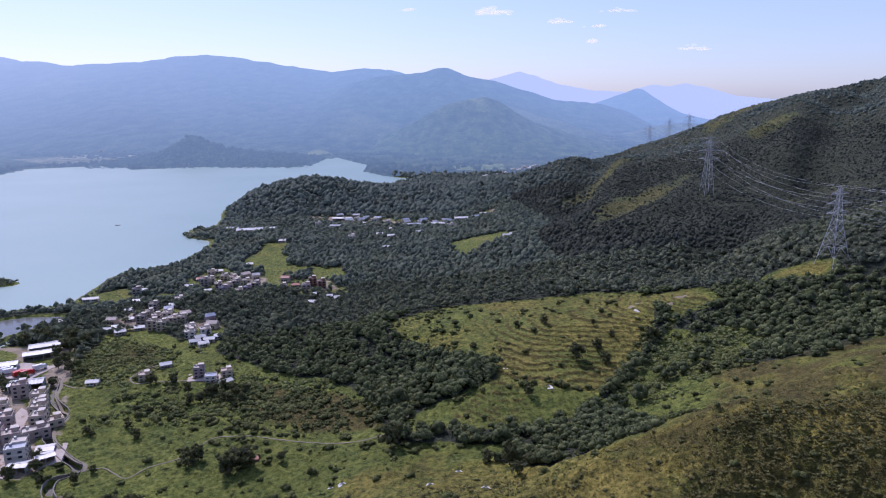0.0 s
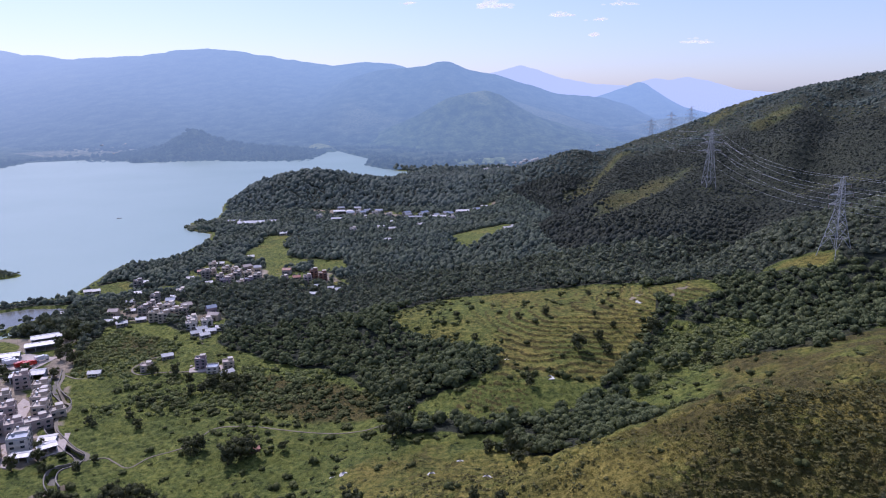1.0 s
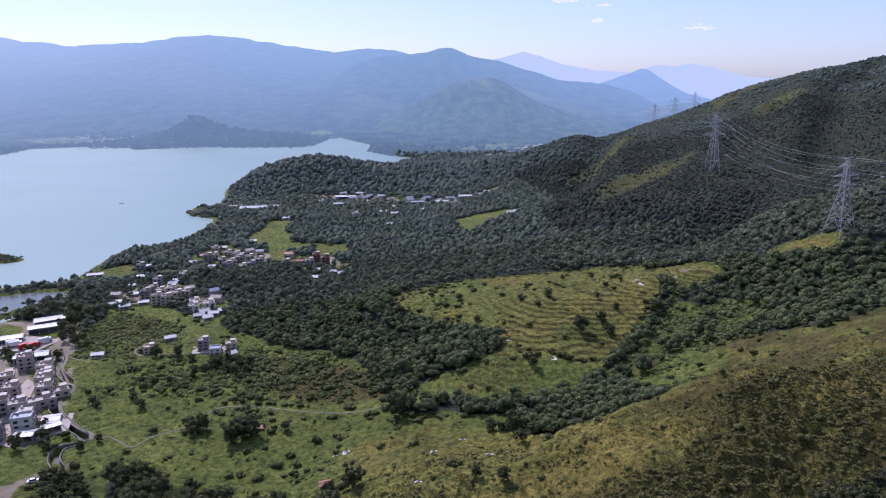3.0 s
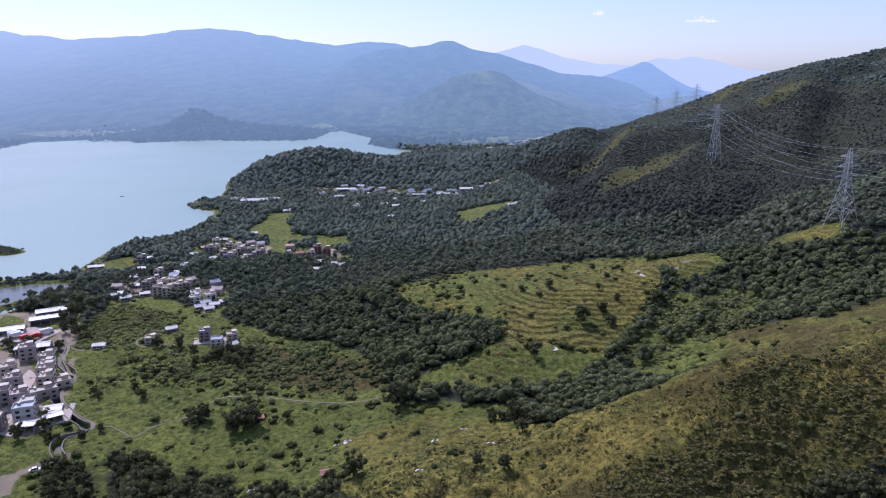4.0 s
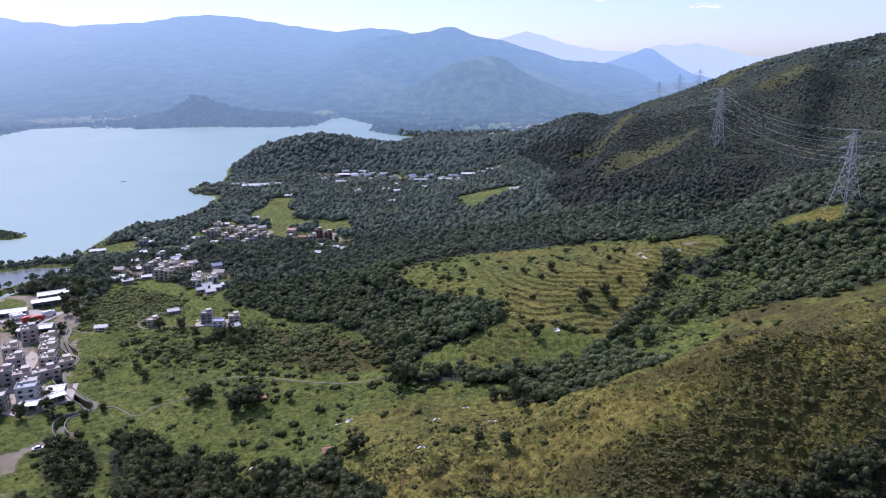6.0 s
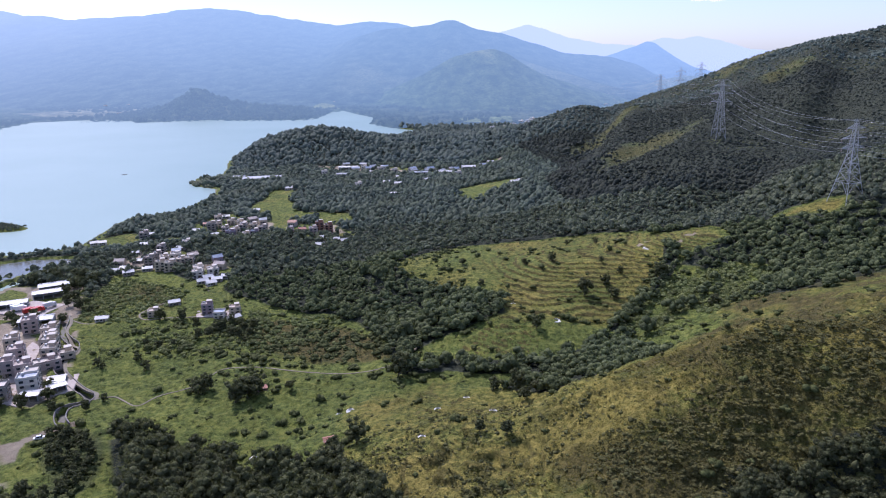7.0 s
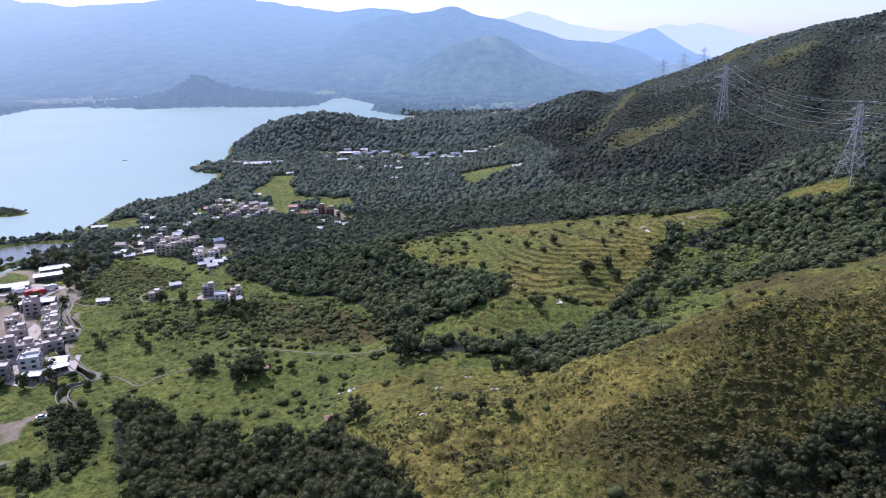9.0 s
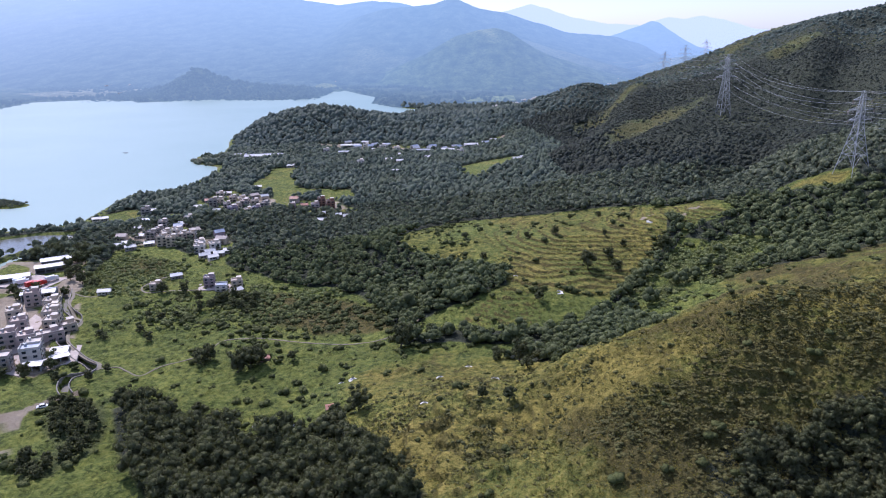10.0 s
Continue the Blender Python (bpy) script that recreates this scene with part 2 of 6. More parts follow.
TERRACES = [(-40, 387, 19), (-4, 423, 20), (24, 369, 26), (15, 306, 19), (42, 305, 19), (48, 363, 29), (101, 347, 27), (93, 373, 33),
            (124, 378, 40), (122, 452, 33), (60, 430, 26), (-30, 480, 9)]
NEAR_SPUR = [(-13, 187, 24), (-4, 195, 26), (32, 206, 35), (18, 175, 29), (42, 161, 42), (64, 168, 49), (74, 178, 55), (90, 190, 62),
             (83, 155, 46), (89, 160, 53), (62, 201, 48), (134, 234, 55), (114, 278, 34), (20, 128, 34), (54, 128, 37), (88, 129, 38),
             (105, 195, 62), (126, 203, 61), (80, 196, 60), (54, 208, 42), (41, 214, 32), (25, 217, 22), (36, 238, 20), (54, 242, 22), (75, 248, 26), (95, 251, 31), (118, 258, 38), (160, 200, 72), (10, 80, 30), (100, 80, 45), (200, 120, 90)]
HILLSIDE = [(169, 430, 41), (188, 377, 54), (197, 338, 47), (214, 368, 65), (118, 609, 33), (152, 680, 44), (213, 604, 58),
            (204, 710, 57), (311, 633, 70), (334, 690, 100), (382, 693, 116), (249, 829, 77), (40, 640, 18), (50, 740, 12),
            (260, 420, 80), (250, 300, 60), (350, 380, 120), (400, 550, 110), (20, 560, 12)]
RIDGE = [(628, 1100, 170), (572, 1100, 164), (491, 1100, 148), (446, 1100, 137), (390, 1050, 124), (340, 1000, 109), (298, 950, 90),
         (246, 950, 75), (202, 1000, 60), (176, 1000, 68), (144, 1000, 64), (120, 1000, 56), (86, 1000, 44), (600, 800, 180), (800, 1000, 220), (500, 300, 160), (600, 1500, 60), (300, 1300, 15)]
HEADLAND = [(-310, 960, 7), (-271, 968, 18), (-232, 1060, 34), (-200, 1045, 33), (-160, 1090, 20), (-115, 1110, 12), (-54, 1100, 14),
            (33, 1100, 16), (111, 1100, 28), (-150, 930, 6), (0, 960, 8), (-230, 900, 5), (-128, 1206, 2), (64, 1339, 2), (150, 1250, 10)]
KNOTS = np.array(PLAIN + VALLEY + TERRACES + NEAR_SPUR + HILLSIDE + RIDGE + HEADLAND, float)


def spread(x, y):
    return np.sqrt((x[:, None] - KNOTS[None, :, 0]) ** 2 + (y[:, None] - KNOTS[None, :, 1]) ** 2 + 100.0)


_n = len(KNOTS)
_a = np.zeros((_n + 3, _n + 3))
_a[:_n, :_n] = spread(KNOTS[:, 0], KNOTS[:, 1]) - 0.5 * np.eye(_n)
_a[:_n, _n:] = np.c_[np.ones(_n), KNOTS[:, :2]]
_a[_n:, :_n] = _a[:_n, _n:].T
WEIGHTS = np.linalg.solve(_a, np.r_[KNOTS[:, 2], 0, 0, 0])


def lattice(ix, iy, seed):
    h = (ix.astype(np.int64) * 374761393 + iy.astype(np.int64) * 668265263 + seed * 974711) & 0x7FFFFFFF
    h = ((h ^ (h >> 13)) * 1274126177) & 0x7FFFFFFF
    return ((h ^ (h >> 16)) & 0xFFFF) / 65535.0


def fbm(x, y, size, octaves=4, seed=1):
    """Smooth noise from 0 to 1 with features of about that size in metres."""
    total, amp, norm = 0.0, 1.0, 0.0
    for o in range(octaves):
        u, v = x / size + 13.7 * o, y / size - 7.1 * o
        iu, iv = np.floor(u), np.floor(v)
        fu, fv = u - iu, v - iv
        fu, fv = fu * fu * (3 - 2 * fu), fv * fv * (3 - 2 * fv)
        a, b = lattice(iu, iv, seed + o), lattice(iu + 1, iv, seed + o)
        c, d = lattice(iu, iv + 1, seed + o), lattice(iu + 1, iv + 1, seed + o)
        total = total + amp * ((a * (1 - fu) + b * fu) * (1 - fv) + (c * (1 - fu) + d * fu) * fv)
        norm, amp, size = norm + amp, amp * 0.5, size * 0.5
    return total / norm


def inside(poly, x, y):
    """Metres inside the outline; below 0 outside it."""
    p = np.array(poly, float)
    best = np.full(x.shape, 1e18)
    odd = np.zeros(x.shape, bool)
    for (ax, ay), (bx, by) in zip(p, np.roll(p, -1, 0)):
        dx, dy = bx - ax, by - ay
        k = np.clip(((x - ax) * dx + (y - ay) * dy) / (dx * dx + dy * dy), 0, 1)
        best = np.minimum(best, (x - ax - k * dx) ** 2 + (y - ay - k * dy) ** 2)
        if ay != by:
            odd ^= ((ay > y) != (by > y)) & (x < dx * (y - ay) / dy + ax)
    return np.sqrt(best) * np.where(odd, 1, -1)


def along(line, x, y):
    """Metres from a line of points."""
    p = np.array(line, float)
    best = np.full(x.shape, 1e18)
    for (ax, ay), (bx, by) in zip(p[:-1, :2], p[1:, :2]):
        dx, dy = bx - ax, by - ay
        k = np.clip(((x - ax) * dx + (y - ay) * dy) / (dx * dx + dy * dy), 0, 1)
        best = np.minimum(best, (x - ax - k * dx) ** 2 + (y - ay - k * dy) ** 2)
    return np.sqrt(best)


def step(a, b, v):
    k = np.clip((v - a) / (b - a), 0, 1)
    return k * k * (3 - 2 * k)


# outlines of the kinds of land (x, y)
OPEN = [(-226, 418), (-194, 430), (-168, 402), (-148, 400), (-140, 382), (-118, 366), (-94, 352), (-68, 343), (-50, 324), (-34, 302),
        (-30, 284), (-24, 290), (-17, 296), (2, 304), (16, 313), (17, 331), (2, 350), (-14, 361), (-40, 384), (-46, 402), (-8, 436), (36, 436), (86, 430), (118, 398), (142, 400),
        (146, 372), (108, 354), (130, 340), (200, 300), (230, 220), (160, 60), (-40, 60), (-260, 150), (-260, 240), (-205, 290), (-214, 345)]
TERRACE_LAND = [(4, 316), (-18, 350), (-42, 378), (-47, 397), (-8, 436), (36, 436), (86, 430), (118, 398), (142, 400), (146, 372), (108, 354),
                (82, 318), (64, 300), (40, 303), (15, 302)]
LOWER_TERRACE = [(11, 306), (35, 307), (64, 304), (58, 294), (40, 278), (5, 276), (-7, 284)]
GULLY = [(-24, 269), (-6, 270), (6, 266), (20, 267), (40, 267), (56, 280), (74, 290), (92, 300), (118, 322), (150, 345)]
HEDGE = [(-4, 296), (10, 302), (29, 306), (42, 309), (58, 304), (68, 306), (81, 326), (97, 349), (104, 362)]
SIDE_STREAM = [(68, 300), (84, 316), (98, 338), (108, 356), (112, 372)]
SCRUB = [(-96, 336), (-75, 330), (-52, 320), (-36, 302), (-26, 286), (-34, 280), (-60, 278), (-84, 288), (-105, 300), (-112, 330)]
NEAR_WOOD = [(-131, 223), (-122, 227), (-109, 221), (-98, 213), (-89, 211), (-81, 205), (-72, 195), (-59, 190), (-50, 190), (-46, 194), (-40, 191), (-35, 180),
             (-27, 171), (-20, 163), (-12, 151), (-9, 140), (-76, 140), (-93, 168), (-104, 182), (-116, 196)]
NEAR_THICKET = [(-158, 224), (-148, 232), (-134, 226), (-125, 210), (-122, 194), (-130, 180), (-140, 178), (-150, 186), (-146, 190), (-138, 196), (-148, 206)]
SPUR_WOOD = [(150, 178), (124, 168), (104, 156), (89, 155), (84, 153), (77, 149), (72, 152), (62, 147), (56, 140), (50, 128), (46, 110), (46, 95), (160, 95)]
BACK_WOOD = [(14, 243), (32, 230), (50, 224), (64, 219), (74, 228), (78, 248), (74, 268), (66, 284), (56, 282), (40, 268), (18, 258)]
DRY_SLOPE = [(-48, 186), (-42, 236), (-15, 256), (15, 250), (34, 225), (20, 130), (-20, 130)]
SPUR_TOP = [(-20, 180), (20, 225), (50, 232), (90, 240), (140, 260), (210, 250), (220, 120), (60, 90), (-10, 110)]
VILLAGES = [[(-236, 436), (-232, 470), (-212, 486), (-186, 455), (-184, 428), (-214, 430)],
            [(-182, 434), (-168, 446), (-146, 418), (-158, 402)],
            [(-232, 560), (-214, 606), (-160, 562), (-156, 524), (-190, 512)],
            [(-152, 552), (-116, 562), (-84, 512), (-136, 522)],
            [(-200, 880), (-140, 880), (-20, 850), (46, 868), (44, 842), (-60, 806), (-150, 830)],
            [(-285, 400), (-235, 400), (-200, 330), (-168, 262), (-176, 244), (-205, 250), (-300, 350)]]
FIELDS = [[(-287, 497), (-292, 528), (-270, 544), (-251, 515), (-267, 485)], [(-240, 505), (-232, 525), (-212, 520), (-220, 500)],
          [(-200, 612), (-203, 650), (-198, 712), (-182, 718), (-163, 640), (-149, 610), (-130, 594), (-150, 568), (-139, 532), (-119, 507), (-92, 515), (-89, 526), (-114, 532), (-142, 522), (-159, 540), (-170, 587)],
          [(-14, 684), (46, 734), (62, 694), (20, 630), (4, 600), (-4, 620)],
          [(-130, 600), (-104, 600), (-96, 560), (-120, 560)],
          [(177, 388), (186, 378), (198, 370), (206, 378), (201, 388), (188, 394)]]
GRASS_STREAKS = [[(141, 842), (198, 895), (221, 902), (152, 789), (114, 790)],
                 [(128, 661), (203, 748), (239, 735), (191, 662), (135, 621)],
                 [(341, 857), (398, 871), (390, 811), (327, 789)],
                 [(330, 930), (400, 1000), (480, 1060), (640, 1060), (640, 1120), (440, 1120), (340, 1010)]]
SPUR_HEDGES = [[(70, 172), (64, 168), (58, 164), (52, 162), (45, 156), (39, 150)], [(62, 156), (67, 155), (74, 154)], [(66, 163), (76, 160)], [(0, 162), (12, 160)]]
SPUR_BROW = [(85, 190), (97, 191), (94, 181), (87, 175), (80, 179)]
LIGHT_SCRUB = [(62, 288), (77, 311), (90, 330), (103, 343), (137, 343), (160, 330), (132, 302), (106, 288), (90, 284), (74, 288)]
SHRUB_PLOTS = [[(-167, 303), (-169, 319), (-163, 329), (-144, 332), (-132, 317), (-128, 302), (-136, 292), (-159, 293)],
               [(-127, 335), (-105, 342), (-83, 335), (-64, 331), (-73, 317), (-95, 307), (-115, 308)]]
SHRUB_HILL = [(-212, 338), (-230, 394), (-214, 412), (-167, 385), (-156, 364), (-172, 330)]
FARM_TREES = [(-124, 338), (-106, 330), (-100, 300), (-122, 312), (-154, 296), (-160, 306), (-136, 312)]
DIRT = [(126, 383, 4.5), (118, 376, 3), (98, 382, 3), (103, 386, 3), (131, 622, 4), (-69, 676, 9), (-30, 281, 3), (-24, 290, 2), (-110, 548, 10), (60, 686, 6)]
ROAD = [(-213, 345), (-208, 336), (-204, 325), (-194, 312), (-187, 305), (-184, 298), (-185, 291), (-180, 281), (-172, 272), (-162, 264), (-154, 259), (-153, 254)]
CHANNEL = [(-217, 347), (-212, 336), (-207, 325), (-198, 315), (-190, 307), (-187, 299), (-188, 291), (-183, 281), (-175, 273), (-165, 264), (-157, 258), (-156, 253),
           (-160, 249), (-161, 245), (-158, 238), (-153, 232)]
FIELD_PATH = [(-153, 255), (-146, 257), (-140, 253), (-132, 248), (-127, 256), (-118, 261), (-113, 266), (-108, 278), (-98, 279), (-87, 277), (-65, 270), (-45, 269), (-34, 273), (-26, 278), (-24, 292)]
FARM_PATH = [(-209, 340), (-203, 336), (-198, 334), (-194, 334)]
FARM_LANE = [(-165, 363), (-170, 360), (-174, 352), (-175, 344), (-168, 337), (-158, 339), (-147, 339), (-141, 340)]
YARD_ROAD = [(-150, 234), (-157, 227), (-162, 220), (-161, 212), (-157, 204), (-153, 197), (-156, 191), (-172, 184)]
YARD = [(-190, 216), (-172, 217), (-163, 222), (-159, 214), (-158, 208), (-174, 208), (-192, 206)]


def before_crest(x, y):
    """1 on the near side of the spur's crest, 0 behind it."""
    c = np.interp(x, [-20, 20, 54, 80, 105, 126, 160, 220], [215, 222, 207, 196, 195, 202, 202, 205])
    return step(3, -7, y - c + (fbm(x, y, 10, 3, 78) - 0.5) * 8)


def forest_cover(x, y):
    """From 0 to 1: how far the land is wooded."""
    wob = (fbm(x, y, 22, 3, 5) - 0.5) * 12
    lake = -inside(LAKE, x, y)
    f = np.ones_like(x)
    f *= 1 - step(-3, 3, inside(OPEN, x, y) + wob)
    for v in VILLAGES:
        f *= 1 - (0.95 if v is VILLAGES[-1] else 0.80) * step(-2, 3, inside(v, x, y) + 2 + wob * 0.5)
    for v in FIELDS:
        f *= 1 - step(-4, 4, inside(v, x, y) + wob * 1.3)
    f *= step(6, 10, lake + wob * 0.4)
    f *= (1 - step(-4, 4, inside(POND, x, y) + 5)) * (1 - step(-3, 3, inside(CREEK, x, y) + 4))
    # thin scrub on the upper slopes
    for v in GRASS_STREAKS:
        f *= 1 - 0.5 * step(-14, 14, inside(v, x, y) + wob * 2.2)
    mid = step(-6, 6, inside([(122, 350), (150, 368), (220, 330), (260, 240), (190, 240), (130, 262), (112, 300), (130, 325)], x, y) + wob)
    f = np.where(mid > 0.5, step(0.62, 0.38, fbm(x, y, 14, 3, 9) * 0.6 + 0.45 * step(320, 255, y - 0.18 * (x - 130))) * 0.95, f)
    f *= 1 - 0.85 * step(-3, 4, inside(LIGHT_SCRUB, x, y) + wob)
    g = 1 - step(4.5, 7.5, along(GULLY, x, y) + wob * 0.45)
    g = np.maximum(g, step(-1, 2, inside(BACK_WOOD, x, y) + wob * 0.25) * 0.9)
    g = np.maximum(g, 1 - step(2.5, 4, along(SIDE_STREAM, x, y) + wob * 0.15))
    g *= 1 - 0.7 * step(-2, 3, inside(LIGHT_SCRUB, x, y) + wob * 0.6)
    return np.maximum(f, g)


RAVINES = [[(480, 900), (400, 760), (320, 640), (250, 560), (200, 500), (150, 455)], [(190, 960), (140, 800), (105, 720), (60, 680)],
           [(560, 1000), (500, 860), (430, 720)]]
SPURS = [[(205, 900), (180, 800), (150, 700), (112, 635)], [(340, 820), (262, 740), (228, 690), (200, 635), (138, 596)], [(430, 900), (350, 740), (290, 610), (230, 520)]]
RISE = 1.02


def terraced(x, y):
    """From 0 to 1: how plainly old terraces show in the ground."""
    t = step(0, 6, inside(TERRACE_LAND, x, y)) * (0.12 + 0.88 * step(0, 28, x - (fbm(x, y, 30, 2, 31) - 0.5) * 24))
    t = np.maximum(t, step(0, 4, inside(LOWER_TERRACE, x, y)) * step(26, 12, np.abs(x - 14)))
    return np.maximum(t, 0.8 * step(-4, 6, np.maximum(inside(SPUR_TOP, x, y), inside(DRY_SLOPE, x, y))) * step(0.38, 0.54, fbm(x, y, 40, 3, 33)))


def terrace_phase(x, y, h):
    return (h + (fbm(x, y, 18, 3, 32) - 0.5) * 1.2 + np.where(y < 262, (fbm(x, y, 45, 2, 35) - 0.5) * 3.5, 0)) / rise_at(y)


def rise_at(y):
    """Height of one terrace: the old benches on the spur are taller than those of the fields."""
    return np.where(y < 262, 2.3, RISE)


def height(x, y, bare=False):
    """Height of the ground in metres."""
    shape = x.shape
    x, y = np.asarray(x, float).ravel(), np.asarray(y, float).ravel()
    h = np.empty_like(x)
    for k in range(0, len(x), 40000):
        s = slice(k, k + 40000)
        h[s] = spread(x[s], y[s]) @ WEIGHTS[:_n] + WEIGHTS[_n] + x[s] * WEIGHTS[_n + 1] + y[s] * WEIGHTS[_n + 2]
    r = np.hypot(x, y)
    far = step(1300, 1500, r)
    h = np.clip(h, 1.2, 230)
    # gullies and folds grow with the height above the plain
    rough = step(8, 60, h)
    h = h + rough * ((fbm(x, y, 130, 4, 21) - 0.5) * 16 * step(350, 600, r) + (fbm(x, y, 26, 4, 22) - 0.5) * 3.0)
    grass = step(-8, 4, inside(OPEN, x, y))
    for line in (FIELD_PATH, FARM_LANE, FARM_PATH, ROAD):
        grass = grass * (0.15 + 0.85 * step(0.8, 3.2, along(line, x, y)))
    cut = sum(np.exp(-(along(q, x, y) / 24.0) ** 2) for q in RAVINES) * 15 - sum(np.exp(-(along(q, x, y) / 22.0) ** 2) for q in SPURS) * 8
    h = h - cut * step(430, 520, r) * step(20, 45, h)
    h = h + (fbm(x, y, 9, 3, 23) - 0.5) * 0.9 + grass * (fbm(x, y, 2.8, 3, 24) - 0.5) * (1.7 - 1.2 * step(-2, 4, inside(TERRACE_LAND, x, y)) + 1.2 * step(-5, 8, inside(SPUR_TOP, x, y))) + (fbm(x, y, 8, 3, 85) - 0.5) * 2.2 * step(-5, 8, inside(SPUR_TOP, x, y))
    if bare:
        return h.reshape(shape)
    # cultivation terraces
    t = terraced(x, y)
    u = terrace_phase(x, y, h)
    stepped = h + rise_at(y) * (np.floor(u) + step(np.where(y < 262, 0.55, 0.76), 0.98, u - np.floor(u)) - u)
    h = h * (1 - t) + stepped * t
    h = h * (1 - far) + 3.0 * far
    # channel, lake and pond
    c = along(CHANNEL, x, y)
    h = h - 2.6 * (1 - step(1.5, 2.1, c))
    sh = -inside(LAKE, x, y)
    near = (1 - far)
    h = np.where(sh > 0, h * step(0, 28, sh) * near + h * far + 0.5 * near * (1 - step(0, 28, sh)) + (0.5 - 0.5) , -2.0 - 0 * sh)
    h = np.where((sh > 0) & (sh < 3), np.minimum(h, 0.25 * sh), h)
    for water in (POND, CREEK):
        pd = inside(water, x, y)
        h = np.where(pd > -2, np.minimum(h, -0.6 * (pd + 2) + 0.6), h)
    for ix, iy, ir in ((-390, 560, 13), (-404, 566, 12), (-186, 1700, 8)):
        h = np.maximum(h, 1.6 - 2.2 * (np.hypot((x - ix) * 0.6, y - iy) / ir) ** 2)
    return h.reshape(shape)


def ground_at(x, y):
    return float(height(np.array([float(x)]), np.array([float(y)]))[0])


# ---- meshes ----
def mesh_of(name, verts, faces, mat, smooth=True):
    """A mesh from arrays of corners and of faces that all have as many corners."""
    me = bpy.data.meshes.new(name)
    verts, faces = np.asarray(verts, np.float32), np.asarray(faces, np.int32)
    k = faces.shape[1]
    me.vertices.add(len(verts))
    me.vertices.foreach_set("co", verts.ravel())
    me.loops.add(faces.size)
    me.loops.foreach_set("vertex_index", faces.ravel())
    me.polygons.add(len(faces))
    me.polygons.foreach_set("loop_start", np.arange(0, faces.size, k, dtype=np.int32))
    me.polygons.foreach_set("use_smooth", np.full(len(faces), smooth))
    me.update(calc_edges=True)
    if mat:
        me.materials.append(mat)
    return me


def grid_faces(rows, cols, closed=False):
    a = np.arange(rows - 1)[:, None] * cols
    b = np.arange(cols if closed else cols - 1)[None, :]
    n = (b + 1) % cols
    return np.stack([a + b, a + n, a + cols + n, a + cols + b], -1).reshape(-1, 4)


def build_ground():
    """One sheet to the horizon, finer where the camera looks from near."""
    ang = np.radians(np.r_[np.arange(-37, 34.5, 0.155), np.arange(36, 322, 3.0)])
    bands = ((100, 150, 0.0070), (150, 295, 0.0044), (295, 450, 0.0027), (450, 1400, 0.0075), (1400, 4900, 0.02))
    rad = np.r_[np.linspace(0.002, 95, 8), *(lo * np.exp(np.arange(0, math.log(hi / lo) - 0.3 * k, k)) for lo, hi, k in bands), 4900]
    r, a = np.meshgrid(rad, ang, indexing="ij")
    x, y = r * np.sin(a), r * np.cos(a)
    z = height(x, y)
    f = grid_faces(len(rad), len(ang), True)[:, ::-1]
    me = mesh_of("ground", np.c_[x.ravel(), y.ravel(), z.ravel()], f, M_GROUND)
    # past 1395 m the sheet takes the flats material with its emitted haze
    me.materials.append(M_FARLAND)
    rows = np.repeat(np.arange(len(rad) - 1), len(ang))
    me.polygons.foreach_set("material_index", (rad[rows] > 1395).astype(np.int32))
    cover = np.zeros((x.size, 4), np.float32)
    xf, yf = x.ravel(), y.ravel()
    spur = step(-12, 10, inside(SPUR_TOP, xf, yf) + (fbm(xf, yf, 40, 3, 41) - 0.5) * 40)
    terr = step(-3, 5, inside(TERRACE_LAND, xf, yf))
    cover[:, 0] = np.clip(np.maximum(spur * (0.60 + 0.9 * (fbm(xf, yf, 35, 3, 42) - 0.4) + 0.1 * step(60, 20, xf)), terr * (0.28 + 1.0 * (fbm(xf, yf, 30, 4, 43) - 0.38))) + 0.35 * (fbm(xf, yf, 60, 3, 44) - 0.42), 0, 1)
    scr = step(-5, 6, inside(SCRUB, xf, yf) + (fbm(xf, yf, 20, 3, 45) - 0.5) * 14)
    dry_slope = step(-10, 8, inside(DRY_SLOPE, xf, yf) + (fbm(xf, yf, 24, 3, 66) - 0.5) * 24)
    cover[:, 0] = np.maximum(cover[:, 0], dry_slope * (0.35 + 0.9 * (fbm(xf, yf, 16, 4, 67) - 0.35)))
    patches = step(0.50, 0.68, fbm(xf, yf, 26, 5, 46) + 0.5 * (fbm(xf, yf, 4, 3, 61) - 0.5)) * 0.28
    bands = fbm(xf * 0.35 + 0.1 * yf, height(xf, yf, True) * 4.0, 9, 4, 68)
    # brown scrub; its extra weight paints the near flank's backlit shade into the colour
    brown = before_crest(xf, yf) * spur * step(5, 70, xf + 0.5 * (190 - yf) + (fbm(xf, yf, 22, 4, 62) - 0.5) * 50)
    patches = np.maximum(patches, brown * (0.42 + 1.3 * (bands - 0.42) + 1.1 * (fbm(xf, yf, 24, 4, 64) - 0.45)))
    crest = before_crest(xf, yf) * (1 - before_crest(xf, yf + 9)) * spur * step(30, 60, xf)
    cover[:, 0] = np.clip(cover[:, 0] + 0.5 * crest - 0.35 * brown * step(0.4, 0.6, fbm(xf, yf, 30, 3, 81)), 0, 1)
    patches = np.maximum(patches, crest * 0.42)
    shrub = step(-6, 8, inside(SHRUB_HILL, xf, yf) + (fbm(xf, yf, 16, 3, 45) - 0.5) * 14)
    patches = np.maximum(patches, shrub * (0.35 + 1.6 * (fbm(xf, yf, 14, 4, 60) - 0.42)))
    back = step(-6, 6, inside([(50, 214), (92, 250), (108, 286), (150, 300), (215, 300), (230, 180), (80, 190)], xf, yf) + (fbm(xf, yf, 14, 3, 76) - 0.5) * 16) * (1 - before_crest(xf, yf))
